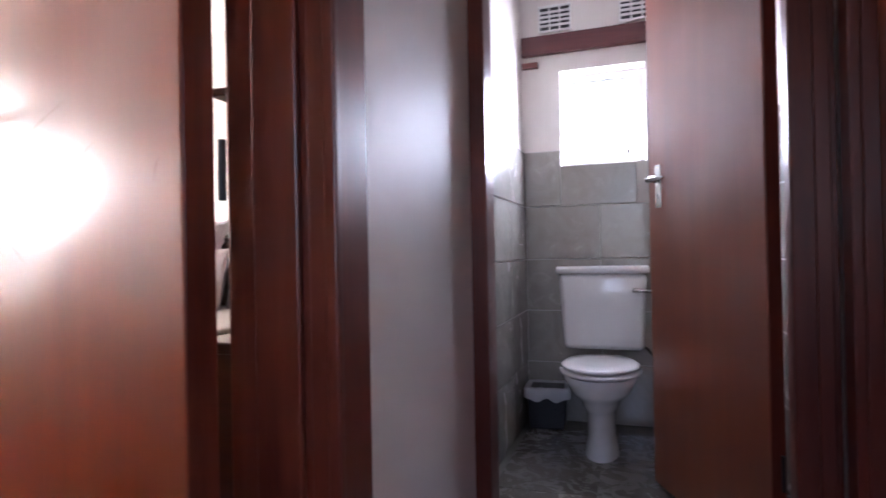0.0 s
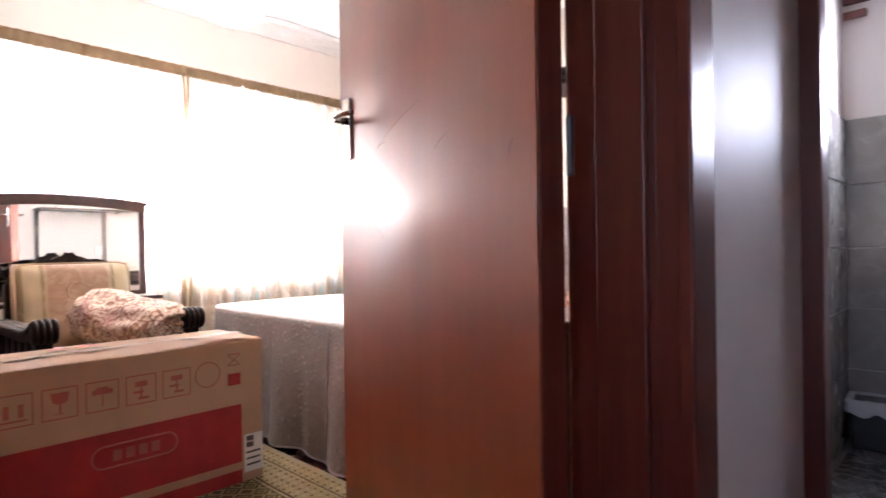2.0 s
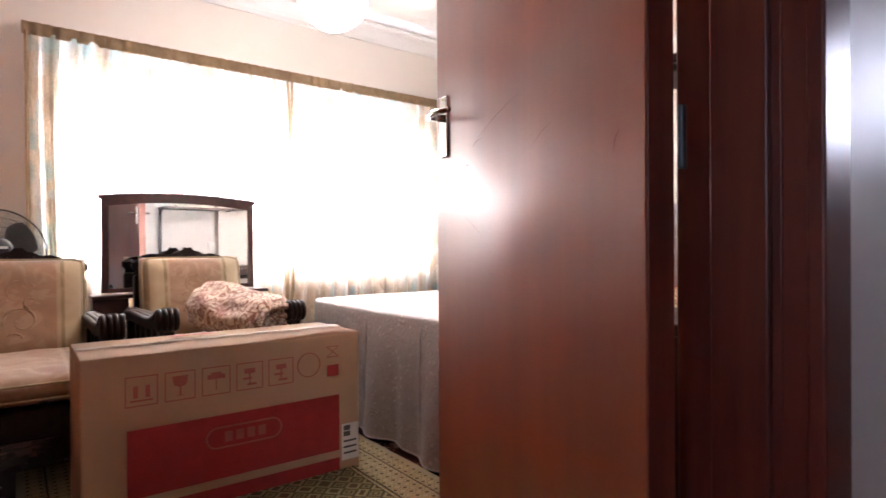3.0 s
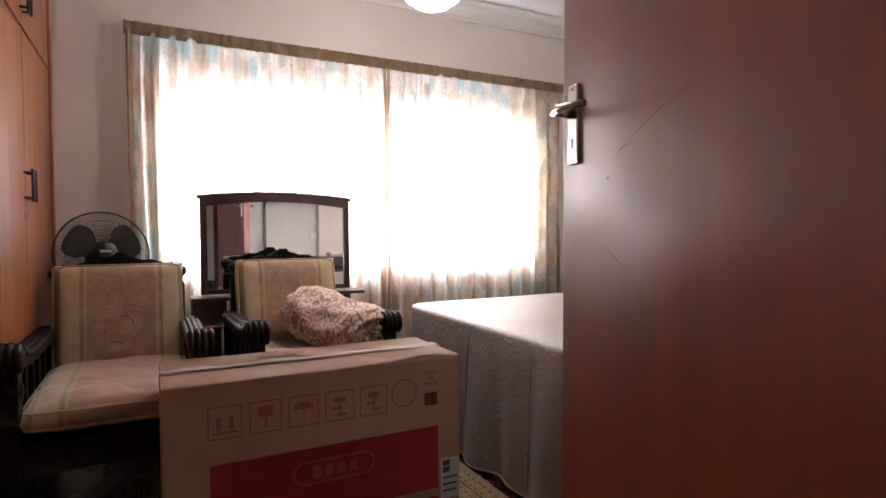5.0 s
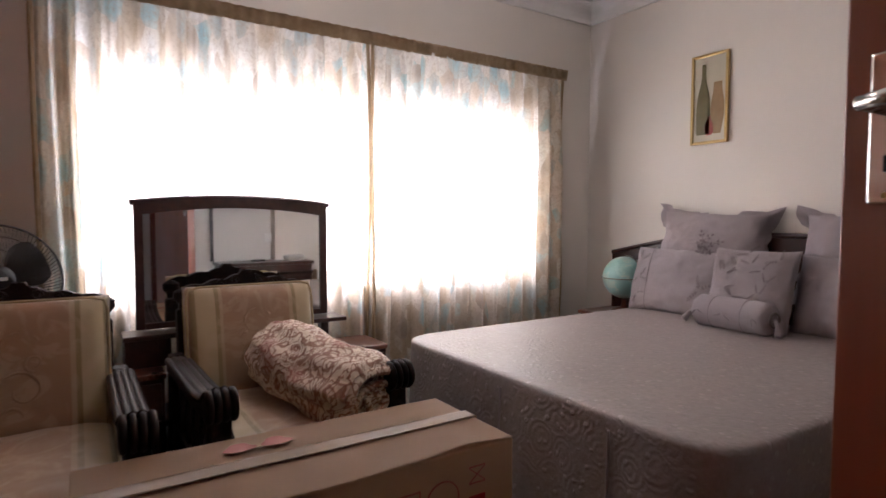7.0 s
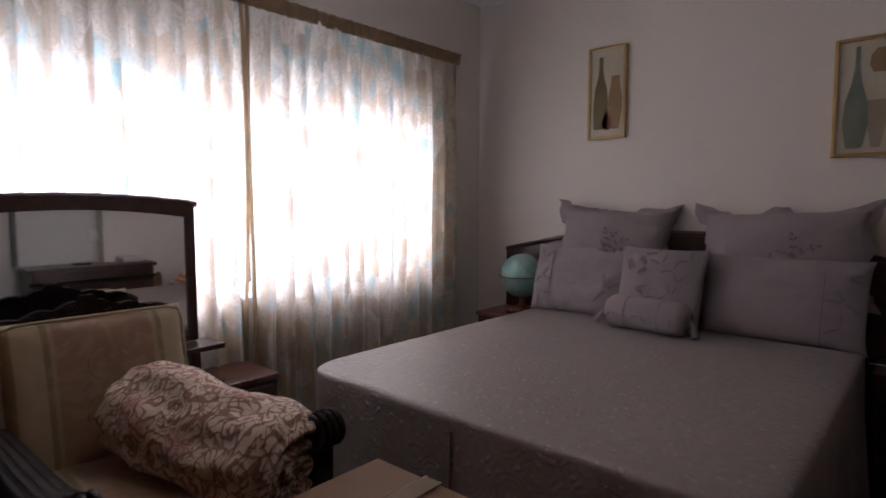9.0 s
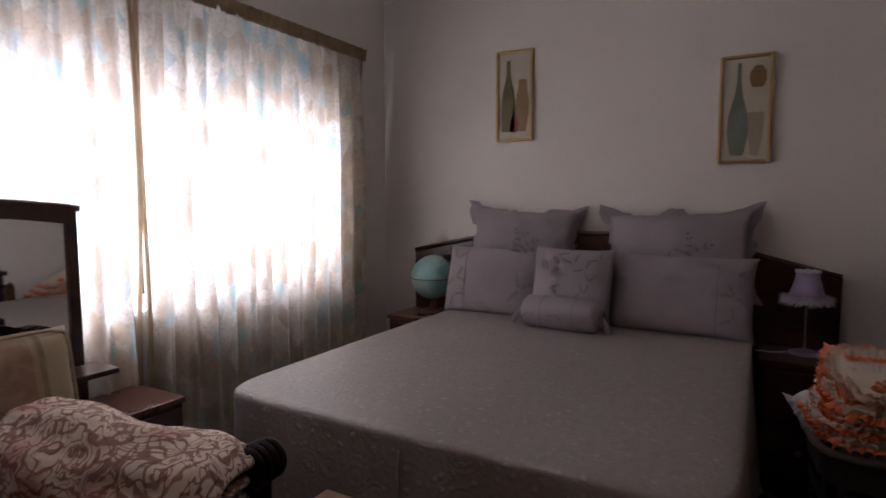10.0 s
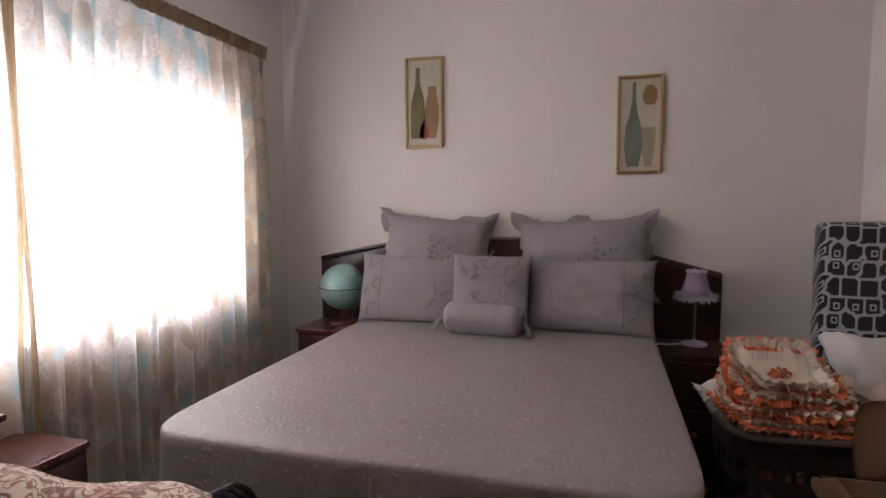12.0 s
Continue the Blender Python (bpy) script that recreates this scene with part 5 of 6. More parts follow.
part("cover", sheet(72, 44, quilt, wrap=True), PAISLEY, roll, smooth=True)
for xs0 in (0.292, -0.292):
    def fold(u, v):
        a = 5.2 * math.pi * u + 0.6
        r = 0.112 * (1 - 0.82 * u) + 0.016 * noise.noise(Vector((a * 0.9, xs0, 2)))
        out = 0.016 * math.cos(2 * math.pi * v) + 0.004 + 0.022 * noise.noise(Vector((a * 0.8, 3, xs0)))
        rr = r + (0.017 - 0.006 * u) * math.sin(2 * math.pi * v)
        return Vector((xs0 + (out if xs0 > 0 else -out), 1.14 * rr * math.cos(a), 0.92 * rr * math.sin(a) - 0.01 * u))
    part("rolled_end", sheet(150, 9, fold), PAISLEY, roll, smooth=True)
    part("end_filling", lathe([(0.02, 0), (0.112, 0.0), (0.112, 0.01)], 40, None, pose(xs0 - 0.022 if xs0 > 0 else xs0 + 0.012, 0, 0, 0, 90, 0)), PAISLEY, roll)


# ---- cardboard box ----
bx = thing("cardboard_box", pose(-2.322, 0.887, 0), "long brown cardboard appliance box with red print", "box")
L, H, D = 0.488, 0.562, 0.385
part("carton", block((-D, -L, 0), (0, L, H), 0.006, 2), CARD, bx)


def lid_flap(x0, x1, crush):
    """A carton flap that has lifted a little, with a crushed far corner."""
    def at(u, v):
        x, y = x0 + (x1 - x0) * u, -L + 0.003 + (2 * L - 0.006) * v
        lift = 0.0008 + 0.004 * noise.noise(Vector((x * 6, y * 4, 2))) ** 2
        out = abs(u - 0.5) + 0.5 if crush else 0.2
        lift += 0.013 * crush * u * math.exp(-((y - 0.33) / 0.10) ** 2) + 0.002 * crush * out * math.sin(y * 11) ** 2
        return Vector((x, y, H + lift))
    bm = sheet(10, 60, at)
    bmesh.ops.solidify(bm, geom=bm.faces, thickness=-0.0045)
    return bm


part("flap", lid_flap(-D + 0.004, -D / 2 - 0.003, 0.0), CARD, bx)
part("flap", lid_flap(-D / 2 + 0.003, 0.002, 1.0), CARD, bx)


def tape_strip(u, v):
    x, y = -D / 2 - 0.028 + 0.056 * u, -L - 0.001 + (2 * L + 0.002) * v
    return Vector((x, y, H + 0.0085 + 0.0012 * noise.noise(Vector((x * 40, y * 9, 4)))))


bm = sheet(12, 160, tape_strip)
bmesh.ops.solidify(bm, geom=bm.faces, thickness=-0.0006)
part("packing_tape", bm, TAPECLEAR, bx, "wrinkled clear packing tape", smooth=True)
part("packing_tape", block((-D / 2 - 0.028, L + 0.0002, H - 0.10), (-D / 2 + 0.028, L + 0.0012, H + 0.006)), TAPECLEAR, bx)
part("packing_tape", block((-D / 2 - 0.028, -L - 0.0012, H - 0.10), (-D / 2 + 0.028, -L - 0.0002, H + 0.006)), TAPECLEAR, bx)
part("red_panel", block((0.0002, -0.36, 0.092), (0.0012, 0.398, 0.317)), REDINK, bx)
part("red_panel", block((0.0002, -0.36, 0.012), (0.0012, 0.398, 0.062)), REDINK, bx)
cap = []
for k in range(56):
    a = 2 * math.pi * k / 56
    cap.append((0.0016, 0.02 + (0.098 if math.cos(a) > 0 else -0.098) + 0.036 * math.cos(a), 0.237 + 0.036 * math.sin(a)))
part("capsule_mark", tube(cap, 0.0035, 6, closed=True), PALEINK, bx)
for k in range(4):
    y0 = -0.052 + 0.040 * k
    part("mark_bar", block((0.0013, y0, 0.219), (0.0022, y0 + 0.027, 0.255)), PALEINK, bx)
for k in range(5):
    y0 = -0.365 + 0.118 * k
    bm = bmesh.new()
    z0, z1, w = 0.392, 0.492, 0.098
    for a, b in (((y0, z0), (y0 + w, z0 + 0.004)), ((y0, z1 - 0.004), (y0 + w, z1)), ((y0, z0), (y0 + 0.004, z1)), ((y0 + w - 0.004, z0), (y0 + w, z1))):
        slab(bm, (0.0002, a[0], a[1]), (0.0011, b[0], b[1]))
    cy, cz = y0 + w / 2, (z0 + z1) / 2
    if k == 0:
        for s in (-1, 1):
            slab(bm, (0.0002, cy + s * 0.018 - 0.007, cz - 0.022), (0.0011, cy + s * 0.018 + 0.007, cz + 0.018))
        slab(bm, (0.0002, cy - 0.034, cz - 0.034), (0.0011, cy + 0.034, cz - 0.028))
    elif k == 1:
        outline([(-0.026, 0.034), (0.026, 0.034), (0.020, 0.004), (0.003, -0.004), (0.003, -0.030), (0.018, -0.034), (-0.018, -0.034), (-0.003, -0.030), (-0.003, -0.004), (-0.020, 0.004)], 0.0009, bm, None)
        for v in bm.verts:
            if abs(v.co.x) < 0.03 and v.co.x != 0.0002 and abs(v.co.x - 0.0011) > 1e-6 and abs(v.co.z) < 0.04:
                v.co = Vector((0.0002 + v.co.y, cy + v.co.x, cz + v.co.z))
    elif k == 2:
        slab(bm, (0.0002, cy - 0.030, cz + 0.006), (0.0011, cy + 0.030, cz + 0.022))
        slab(bm, (0.0002, cy - 0.018, cz + 0.022), (0.0011, cy + 0.018, cz + 0.030))
        slab(bm, (0.0002, cy - 0.002, cz - 0.034), (0.0011, cy + 0.002, cz + 0.006))
    else:
        slab(bm, (0.0002, cy - 0.020, cz + 0.010), (0.0011, cy + 0.020, cz + 0.028))
        slab(bm, (0.0002, cy - 0.026, cz - 0.012), (0.0011, cy + 0.008, cz - 0.004))
        slab(bm, (0.0002, cy - 0.010, cz - 0.034), (0.0011, cy + 0.024, cz - 0.026))
        slab(bm, (0.0002, cy - 0.003, cz - 0.026), (0.0011, cy + 0.003, cz + 0.010))
    part("handling_mark", bm, PALEINK, bx)
ring = [(0.0012, 0.268 + 0.046 * math.cos(2 * math.pi * k / 40), 0.452 + 0.046 * math.sin(2 * math.pi * k / 40)) for k in range(40)]
part("handling_mark", tube(ring, 0.002, 5, closed=True), PALEINK, bx)
part("red_square", block((0.0002, 0.345, 0.395), (0.0012, 0.395, 0.440)), REDINK, bx)
bm = bmesh.new()
for z in (0.47, 0.512):
    slab(bm, (0.0002, 0.345, z), (0.0011, 0.395, z + 0.004))
for s in (-1, 1):
    tube([(0.0008, 0.37 - 0.024 * s, 0.474), (0.0008, 0.37 + 0.024 * s, 0.512)], 0.0018, 5, bm)
part("handling_mark", bm, PALEINK, bx)
lab = part("paper_label", block((0.0003, 0.408, 0.045), (0.0013, 0.484, 0.192)), PAPER, bx, "white paper barcode label")
for k in range(5):
    part("print_bar", block((0.0014, 0.416, 0.165 - 0.024 * k), (0.0018, 0.416 + (0.03 if k < 2 else 0.058), 0.173 - 0.024 * k + (0.012 if k < 2 else 0))), BARS, lab)
part("faded_stamp", outline([(0.036 * math.cos(a) * (1 + 0.25 * math.sin(3 * a)), 0.028 * math.sin(a)) for a in [2 * math.pi * k / 24 for k in range(24)]], 0.0006, None, pose(-0.29, -0.14, H + 0.0095, 90, 0, 90)), PALEINK, bx)
part("faded_stamp", outline([(0.036 * math.cos(a) * (1 + 0.25 * math.sin(3 * a)), 0.028 * math.sin(a)) for a in [2 * math.pi * k / 24 for k in range(24)]], 0.0006, None, pose(-0.29, -0.05, H + 0.0095, 90, 0, 90)), PALEINK, bx)

# ---- rug ----
def pile(u, v):
    return Vector((-0.75 + 1.5 * u, -0.66 + 1.32 * v, 0.011 + 0.002 * noise.noise(Vector((u * 9, v * 9, 0)))))


rug = thing("rug", pose(-2.35, 0.90, 0), "worn beige and brown patterned rug on the floor", "rug")
bm = sheet(40, 40, pile)
bmesh.ops.solidify(bm, geom=bm.faces, thickness=0.008)
part("carpet", bm, RUG, rug)

# ---- dressing table ----
dr = thing("dressing_table", pose(-3.82, 1.04, 0), "dark wooden dressing table with an arched mirror", "dressing table")
for y0, y1 in ((-0.64, -0.34), (0.34, 0.64)):
    cab = part("pedestal", block((-0.09, y0, 0.02), (0.168, y1, 0.50), 0.003), DARKWOOD, dr)
    part("pedestal_top", block((-0.10, y0 - 0.006, 0.502), (0.180, y1 + 0.006, 0.523), 0.004), REDWOOD, cab)
    for z in (0.05, 0.20, 0.35):
        part("drawer", block((0.169, y0 + 0.012, z), (0.181, y1 - 0.012, z + 0.135), 0.003), DARKWOOD, cab)
part("centre_shelf", block((-0.09, -0.34, 0.30), (0.15, 0.34, 0.325), 0.003), DARKWOOD, dr)
part("ledge", block((-0.08, -0.475, 0.640), (0.075, 0.475, 0.660), 0.004), DARKWOOD, dr)
part("trinket_drawer", block((-0.08, -0.47, 0.525), (0.06, -0.30, 0.638), 0.004), DARKWOOD, dr)
for y in (-0.40, 0.40):
    part("post", block((-0.07, y - 0.02, 0.30), (-0.02, y + 0.02, 0.64), 0.004), DARKWOOD, dr)
arch = [(0.42 * u, 1.195 + 0.028 * (1 - u * u)) for u in [k / 10 - 1 for k in range(21)]]
inner = [(0.385 * u, 1.150 + 0.030 * (1 - u * u)) for u in [k / 10 - 1 for k in range(21)]]
mf = bmesh.new()
slab(mf, (-0.065, -0.42, 0.665), (-0.035, -0.385, 1.195), 0.003)
slab(mf, (-0.065, 0.385, 0.665), (-0.035, 0.42, 1.195), 0.003)
slab(mf, (-0.065, -0.385, 0.665), (-0.035, 0.385, 0.69), 0.003)
mirror_frame = part("mirror_frame", mf, DARKWOOD, dr)
part("arched_top", outline(arch + inner[::-1], 0.034, None, pose(-0.033, 0, 0, 0, 0, 90)), DARKWOOD, mirror_frame)
part("top_moulding", tube([(-0.048, y * 1.03, z + 0.004) for y, z in arch], 0.013, 8), DARKWOOD, mirror_frame, smooth=True)
part("mirror_glass", outline([(-0.384, 0.69), (0.384, 0.69)] + inner[::-1], 0.004, None, pose(-0.046, 0, 0, 0, 0, 90)), MIRROR, dr, "silvered mirror glass")


# ---- fan ----
fan = thing("pedestal_fan", pose(-3.80, 0.165, 0, 0, 0, 14), "black pedestal fan standing behind the armchair", "fan")
R = 0.206
AIM = pose(0, 0, 0.90, 0, -10, 0)
part("base", lathe([(0.19, 0), (0.19, 0.012), (0.15, 0.028), (0.03, 0.045), (0.02, 0.06)], 32), BLACKPLASTIC, fan, smooth=True)
part("pole", tube([(0, 0, 0.04), (0, 0, 0.82)], 0.013), BLACKMETAL, fan)
part("motor", lathe([(0.03, -0.11), (0.06, -0.09), (0.068, -0.03), (0.05, 0.0)], 24, None, AIM @ pose(0, 0, 0, 0, 90, 0)), BLACKPLASTIC, fan, smooth=True)
cage = bmesh.new()
for k in range(96):
    a = 2 * math.pi * k / 96
    for sg in (1, -1):
        pts = []
        for j in range(6):
            r = 0.045 + (R - 0.045) * j / 5
            pts.append((0.035 + sg * 0.055 * (1 - (r / R) ** 2.2), r * math.cos(a + 0.35 * j / 5), r * math.sin(a + 0.35 * j / 5)))
        tube([AIM @ Vector(p) for p in pts], 0.001, 3, cage)
part("cage_mesh", cage, BLACKMETAL, fan)["kind"] = "stuff"
for rr in (R, 0.16, 0.11):
    part("cage_ring", tube([AIM @ Vector((0.035 + (0.055 * (1 - (rr / R) ** 2.2) if rr < R else 0), rr * math.cos(a), rr * math.sin(a))) for a in [2 * math.pi * k / 64 for k in range(64)]], 0.0045 if rr == R else 0.0014, 6, closed=True), BLACKMETAL, fan)
part("hub_cap", lathe([(0.05, 0.0), (0.05, 0.012), (0.03, 0.02)], 28, None, AIM @ pose(0.085, 0, 0, 0, 90, 0)), BLACKPLASTIC, fan, smooth=True)
part("hub_mark", block((0.1055, -0.026, -0.005), (0.107, 0.026, 0.007), m=AIM), PAPER, fan)
for k in range(3):
    a0 = 2.1 * k + 0.5

    def blade(u, v):
        r = 0.035 + 0.14 * u
        a = a0 + (v - 0.5) * 1.45 * math.sin(0.55 + 2.1 * u) ** 0.7
        return AIM @ Vector((0.035 + 0.03 * (v - 0.5), r * math.cos(a), r * math.sin(a)))
    bm = sheet(10, 10, blade)
    bmesh.ops.solidify(bm, geom=bm.faces, thickness=0.002)
    part("blade", bm, SMOKEPLASTIC, fan, smooth=True)


# ---- ceiling lamp ----
cl = thing("pendant_light", pose(-2.82, 1.515, 0), "hanging lit opal glass bowl light", "lamp")
part("rod", tube([(0, 0, 2.20), (0, 0, TOP)], 0.006), BRASS, cl)
part("ceiling_rose", lathe([(0.06, TOP - 0.001), (0.055, TOP - 0.02), (0.015, TOP - 0.035)], 28), BRASS, cl, smooth=True)
prof = [(0.02, 2.005), (0.06, 2.008), (0.085, 2.020), (0.09, 2.034), (0.12, 2.046), (0.128, 2.062), (0.150, 2.076), (0.158, 2.095), (0.168, 2.12), (0.168, 2.145), (0.155, 2.165), (0.10, 2.19), (0.03, 2.205)]
part("glass_bowl", lathe(prof, 48), LITSHADE, cl, "stepped opal glass bowl", smooth=True)


# ---- east side of the bedroom ----
sb = thing("sideboard", pose(-0.83, 1.93, 0), "low dark wooden sideboard against the wall", "sideboard")
part("body", block((-0.34, -0.42, 0.05), (0.0, 0.42, 0.69), 0.004), DARKWOOD, sb)
part("top", block((-0.36, -0.44, 0.692), (0.0, 0.44, 0.722), 0.005), DARKWOOD, sb)
part("shelf_lip", block((-0.37, -0.44, 0.60), (-0.342, 0.44, 0.625), 0.003), BLACKWOOD, sb)
for y0, y1 in ((-0.41, -0.005), (0.005, 0.41)):
    d = part("door", block((-0.352, y0, 0.08), (-0.341, y1, 0.58), 0.003), DARKWOOD, sb)
    part("knob", lathe([(0.006, 0), (0.013, 0.015), (0.008, 0.024)], 12, None, pose(-0.352, y1 - 0.05 if y0 < 0 else y0 + 0.05, 0.36, 0, -90, 0)), BRASS, d)
tagged(part("remote_control", block((-1.06, 1.80, 0.7222), (-1.02, 1.93, 0.742), 0.006), BLACKPLASTIC), "black plastic remote control on the sideboard", "remote control")
tagged(part("folded_cloth", block((-1.12, 2.13, 0.7222), (-0.95, 2.30, 0.775), 0.02, 3), WHITECLOTH), "folded white cloth on the sideboard", "cloth")
ws = thing("wall_shelf", pose(-0.80, 1.83, 0), "narrow shelf on black metal uprights against the wall", "shelf")
for y in (-0.345, 0.325):
    part("upright", block((-0.055, y - 0.014, 0.724), (-0.028, y + 0.014, 1.335), 0.003), BLACKMETAL, ws)
part("board", block((-0.29, -0.37, 1.336), (-0.004, 0.47, 1.356), 0.003), DARKWOOD, ws)
for y in (-0.345, 0.325):
    part("bracket", tube([(-0.04, y, 1.22), (-0.06, y, 1.29), (-0.12, y, 1.328), (-0.25, y, 1.332)], 0.009, 8), BLACKMETAL, ws)
tagged(part("paper_packet", block((-0.99, 1.62, 1.3562), (-0.86, 1.88, 1.385), 0.006), PAPER), "flat pale packet on the wall shelf", "packet")
sk = thing("wall_socket", pose(-0.80, 2.03, 0.94), "white square electric socket on the wall", "socket")
part("face_plate", block((-0.012, -0.045, -0.045), (-0.001, 0.045, 0.045), 0.004), WHITEPAINT, sk)


def basket():
    b = thing("laundry_basket", pose(-1.40, 2.62, 0, 0, 0, 6), "dark grey-brown plastic laundry basket with slots", "basket")
    hx, hy, h = 0.285, 0.20, 0.47

    def ringpt(a, z, grow=0.0):
        k = 0.86 + 0.14 * z / h
        q = (abs(math.cos(a)) ** 5 + abs(math.sin(a)) ** 5) ** (-0.2)
        return Vector(((hx * k + grow) * q * math.cos(a), (hy * k + grow) * q * math.sin(a), z))
    n = 72
    levels = [0.0, 0.05] + [0.05 + 0.045 * k for k in range(1, 9)] + [h]
    bm = bmesh.new()
    g = [[bm.verts.new(ringpt(2 * math.pi * i / n, z)) for z in levels] for i in range(n)]
    for i in range(n):
        for j in range(len(levels) - 1):
            slot = 1 <= j <= len(levels) - 3 and i % 3 != 0 and j % 2 == 1
            if not slot:
                k = (i + 1) % n
                bm.faces.new((g[i][j], g[k][j], g[k][j + 1], g[i][j + 1]))
    bm.faces.new([g[i][0] for i in range(n)][::-1])
    bmesh.ops.solidify(bm, geom=bm.faces, thickness=0.004)
    part("tub", bm, GREYPLASTIC, b)
    part("rim", tube([ringpt(2 * math.pi * i / n, h, 0.010) for i in range(n)], 0.014, 8, closed=True), GREYPLASTIC, b, smooth=True)


basket()


def frilled(m, w, h, t, seed, rows, face, label):
    c = thing("frilled_cushion", m, label, "cushion", "frilled cushions on the basket")
    part("cover", puff(w, h, t, 24, 3.0, 0.012, seed, 0.0, 0.04), IVORY, c, smooth=True)
    depth = face_depth(w, h, t)
    hang = 0.0 if face else 0.010
    for row, (inset, mat, wide) in enumerate(rows):
        count = int((w + h) * 2 / 0.026)

        def frill(u, v):
            a = 2 * math.pi * u
            q = (abs(math.cos(a)) ** 7 + abs(math.sin(a)) ** 7) ** (-1 / 7)
            bx0, bz0 = (w / 2 - inset) * q * math.cos(a), (h / 2 - inset) * q * math.sin(a)
            ph = a * count + 5 * noise.noise(Vector((a * 3, row, seed)))
            big = noise.noise(Vector((math.cos(a) * 7, math.sin(a) * 7 + row * 3, seed)))
            grow = wide * v * (0.95 + 0.7 * noise.noise(Vector((a * 11, row, seed))) + 0.04 * math.sin(ph))
            d = Vector((math.cos(a) * q ** 3, 0, math.sin(a) * q ** 3)).normalized()
            lift = depth(bx0, bz0) * 0.9 - 0.002 + v * (0.010 * math.sin(ph) + 0.016 * big + (hang if row == 0 else 0.25 * hang - 0.004 * row - 0.006))
            side = v * (0.006 * math.cos(ph) + 0.003 * math.sin(2.3 * ph))
            return Vector((bx0, 0, bz0)) + d * grow + Vector((-d.z * side, lift, d.x * side))
        part("frill", sheet(count * 12, 5, frill, wrap=True), mat, c, "gathered orange frill" if mat is ORANGE else "gathered ivory frill", smooth=True)
    if not face:
        return

    def row_of_ruffle(u, v):
        x = (u - 0.5) * w * 0.72
        ph = u * 75 + 4 * noise.noise(Vector((u * 6, seed, 1)))
        z = h * 0.36 + 0.02 * (v - 0.5) + 0.003 * math.sin(ph)
        return Vector((x + 0.003 * math.cos(ph), depth(x, z) - 0.006 - 0.005 * math.sin(ph) * (0.3 + v), z))
    part("ruffle_row", sheet(140, 3, row_of_ruffle), ORANGE, c, "gathered orange row")
    bm = bmesh.new()
    for k in range(10):
        x = -0.075 + 0.0165 * k
        pts = []
        for j in range(5):
            z = 0.028 + 0.030 * j / 4
            xx = x + 0.008 * j / 4 + 0.003 * math.sin(j * 1.6)
            pts.append((xx, depth(xx, z) - 0.004, z))
        tube(pts, 0.0028, 5, bm)
    part("lace", bm, WHITECLOTH, c)
    bow = bmesh.new()
    for k in range(5):
        a = 0.35 + 0.62 * k

        def loop(u, v):
            b = 2 * math.pi * u
            rr = 0.020 + 0.018 * math.cos(b)
            x = math.cos(a) * rr * 1.1 + 0.010 * math.sin(b) * -math.sin(a)
            z = -0.045 + math.sin(a) * rr + 0.010 * math.sin(b) * math.cos(a)
            return Vector((x, depth(x, z) - 0.006 - 0.016 * v - 0.006 * math.sin(b), z))
        sheet(16, 2, loop, bow)
    part("bow", bow, ORANGE, c, "orange ribbon bow")


full = ((0.004, ORANGE, 0.034), (0.016, IVORY, 0.036), (0.034, ORANGE, 0.034), (0.050, PEACH, 0.034), (0.070, IVORY, 0.032))
frilled(pose(-1.475, 2.585, 0.505, -84, 3, 10), 0.40, 0.33, 0.08, 1.0, full, False, "ivory cushion with orange frills lying in the basket")
frilled(pose(-1.48, 2.59, 0.555, -81, -3, -4), 0.37, 0.31, 0.08, 2.3, full, False, "ivory cushion with orange frills, second of the pile")
frilled(pose(-1.475, 2.60, 0.605, -76, 2, 6), 0.33, 0.28, 0.08, 3.1, full, False, "ivory cushion with orange frills, third of the pile")
frilled(pose(-1.505, 2.615, 0.640, -46, 2, 6), 0.27, 0.215, 0.06, 4.0, ((0.0, ORANGE, 0.034), (0.006, PEACH, 0.026), (0.016, IVORY, 0.020)), True, "small ivory cushion with orange frills, lace and bow")
frilled(pose(-1.20, 2.63, 0.53, -76, 8, 14), 0.22, 0.25, 0.08, 5.5, full, False, "ivory cushion with orange frills at the basket's end")
pw = thing("white_pillow", pose(-1.09, 2.84, 0.615, -62, 10, 10), "crumpled white pillow beside the frilled cushions", "pillow")
part("cover", puff(0.33, 0.32, 0.15, 36, 3, 0.026, 8.0), WHITECLOTH, pw, smooth=True)
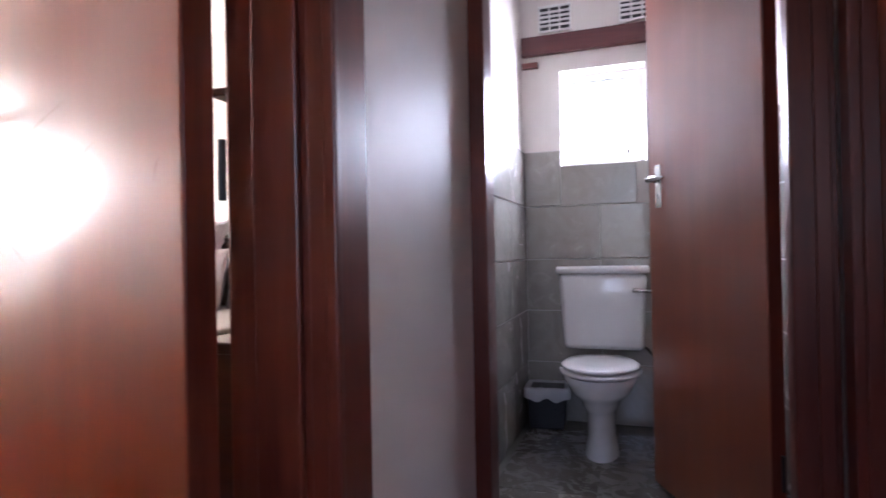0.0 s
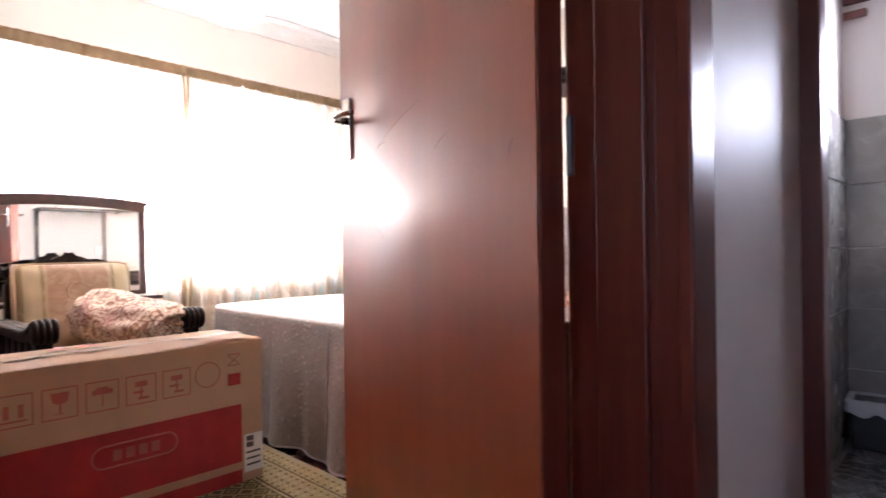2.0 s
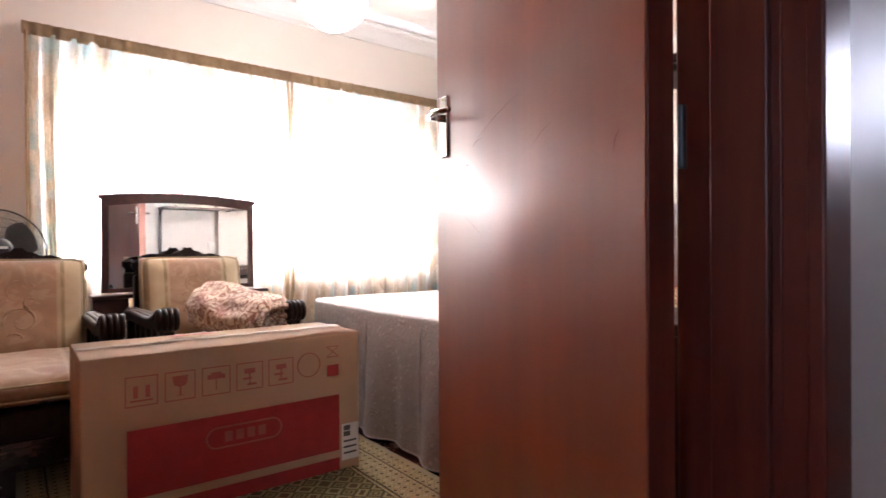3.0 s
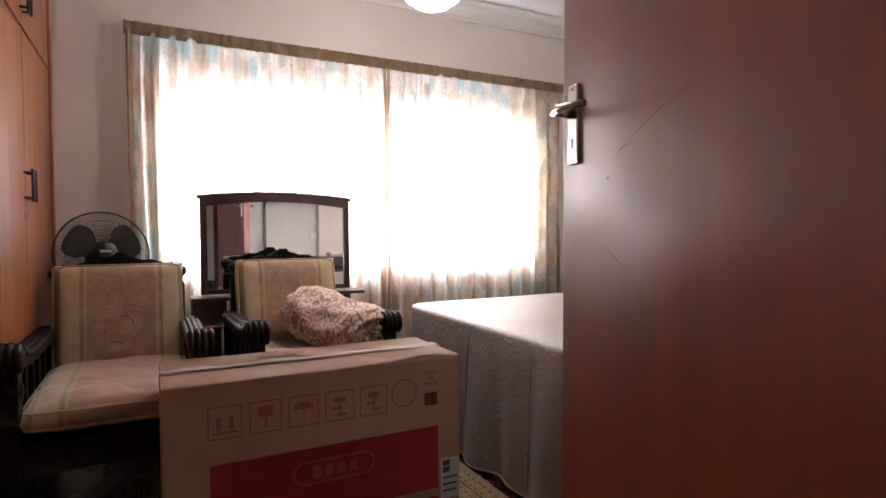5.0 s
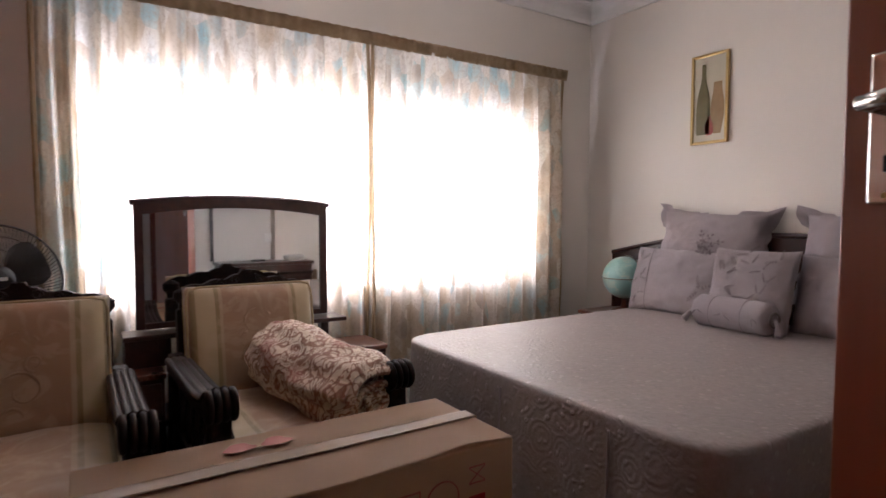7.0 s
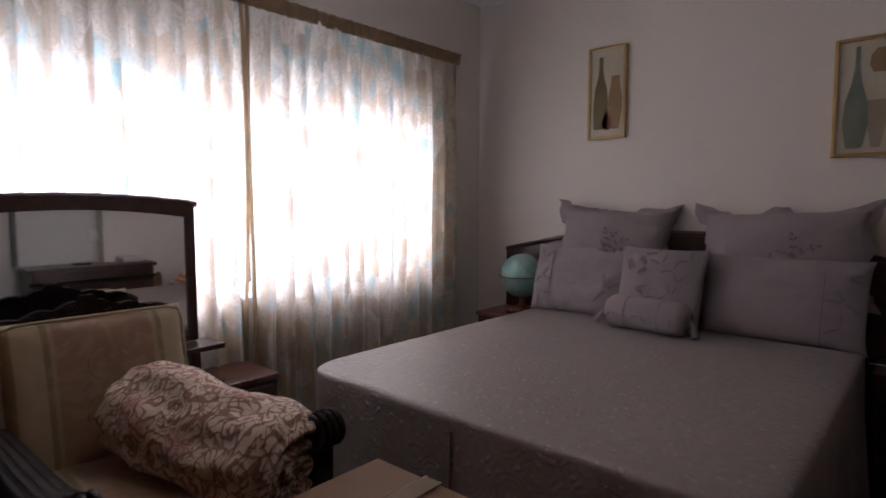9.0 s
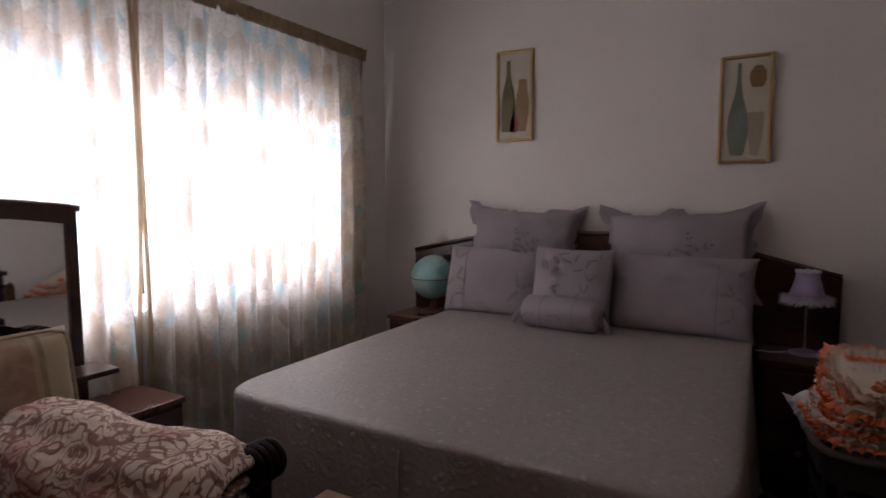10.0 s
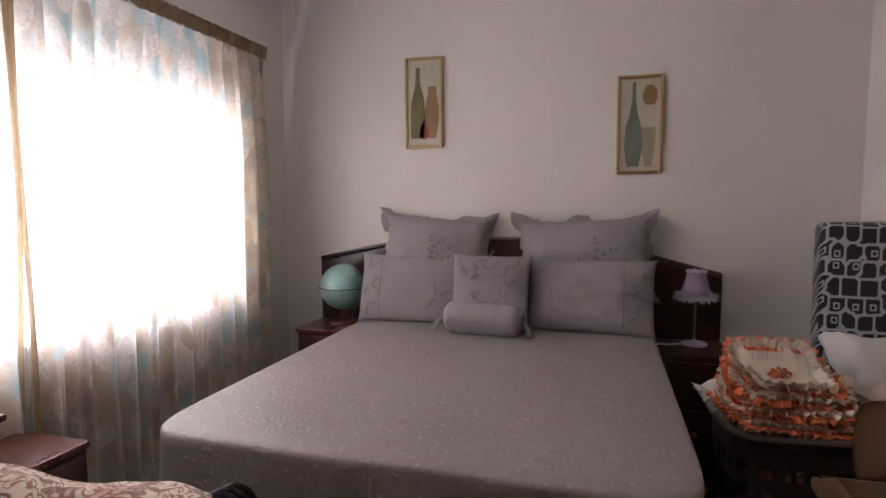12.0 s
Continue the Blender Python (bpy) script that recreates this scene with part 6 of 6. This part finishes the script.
bag = thing("linen_bag", pose(-1.655, 2.64, 0.515, -70, 0, 20), "white ruffled cloth over the basket's rim", "cloth")
part("cover", puff(0.12, 0.17, 0.08, 22, 3, 0.02, 9.0, 0.02), WHITECLOTH, bag, smooth=True)

zc = thing("patterned_chair", pose(-1.065, 3.10, 0.0, 0, 0, -4), "upholstered chair in black and white geometric fabric", "chair")
bk = bmesh.new()
for v in slab(bk, (-0.16, -0.07, 0.44), (0.14, 0.07, 1.17), 0.035, 4):
    v.co.y += 0.03 * (v.co.z - 0.44)
    v.co.z += 0.01 * noise.noise(Vector((v.co.x * 12, v.co.y * 12, 2)))
part("backrest", bk, ZEBRA, zc, smooth=True)
part("seat", block((-0.16, -0.30, 0.40), (0.14, -0.05, 0.50), 0.03, 3), ZEBRA, zc, smooth=True)
for x in (-0.13, 0.11):
    for y in (-0.27, 0.05):
        part("leg", block((x - 0.018, y - 0.018, 0), (x + 0.018, y + 0.018, 0.42), 0.004), DARKWOOD, zc)

oc = thing("open_carton", pose(-1.295, 2.14, 0), "open brown cardboard carton with folded-out flaps beside the basket", "box")
for a, b in (((-0.10, -0.20, 0.0), (-0.095, 0.20, 0.39)), ((0.095, -0.20, 0.0), (0.10, 0.20, 0.39)), ((-0.095, -0.20, 0.0), (0.095, -0.195, 0.39)), ((-0.095, 0.195, 0.0), (0.095, 0.20, 0.39)), ((-0.095, -0.195, 0.0), (0.095, 0.195, 0.005))):
    part("panel", block(a, b), CARD, oc)


def flap(m, w, deep, seed):
    def bend(u, v):
        return m @ Vector(((u - 0.5) * (w - 0.05 * v * v), 0.02 * v * v + 0.008 * noise.noise(Vector((u * 3, v * 3, seed))), deep * v * (1 - 0.25 * abs(2 * u - 1) ** 4)))
    bm = sheet(14, 10, bend)
    bmesh.ops.solidify(bm, geom=bm.faces, thickness=0.004)
    return bm


part("flap", flap(pose(-0.098, 0.02, 0.39, 105, 0, -90), 0.36, 0.09, 1.0), CARD, oc, smooth=True)
part("flap", flap(pose(0.055, 0.198, 0.40, 6, 12, 180), 0.19, 0.25, 2.0), CARD, oc, smooth=True)
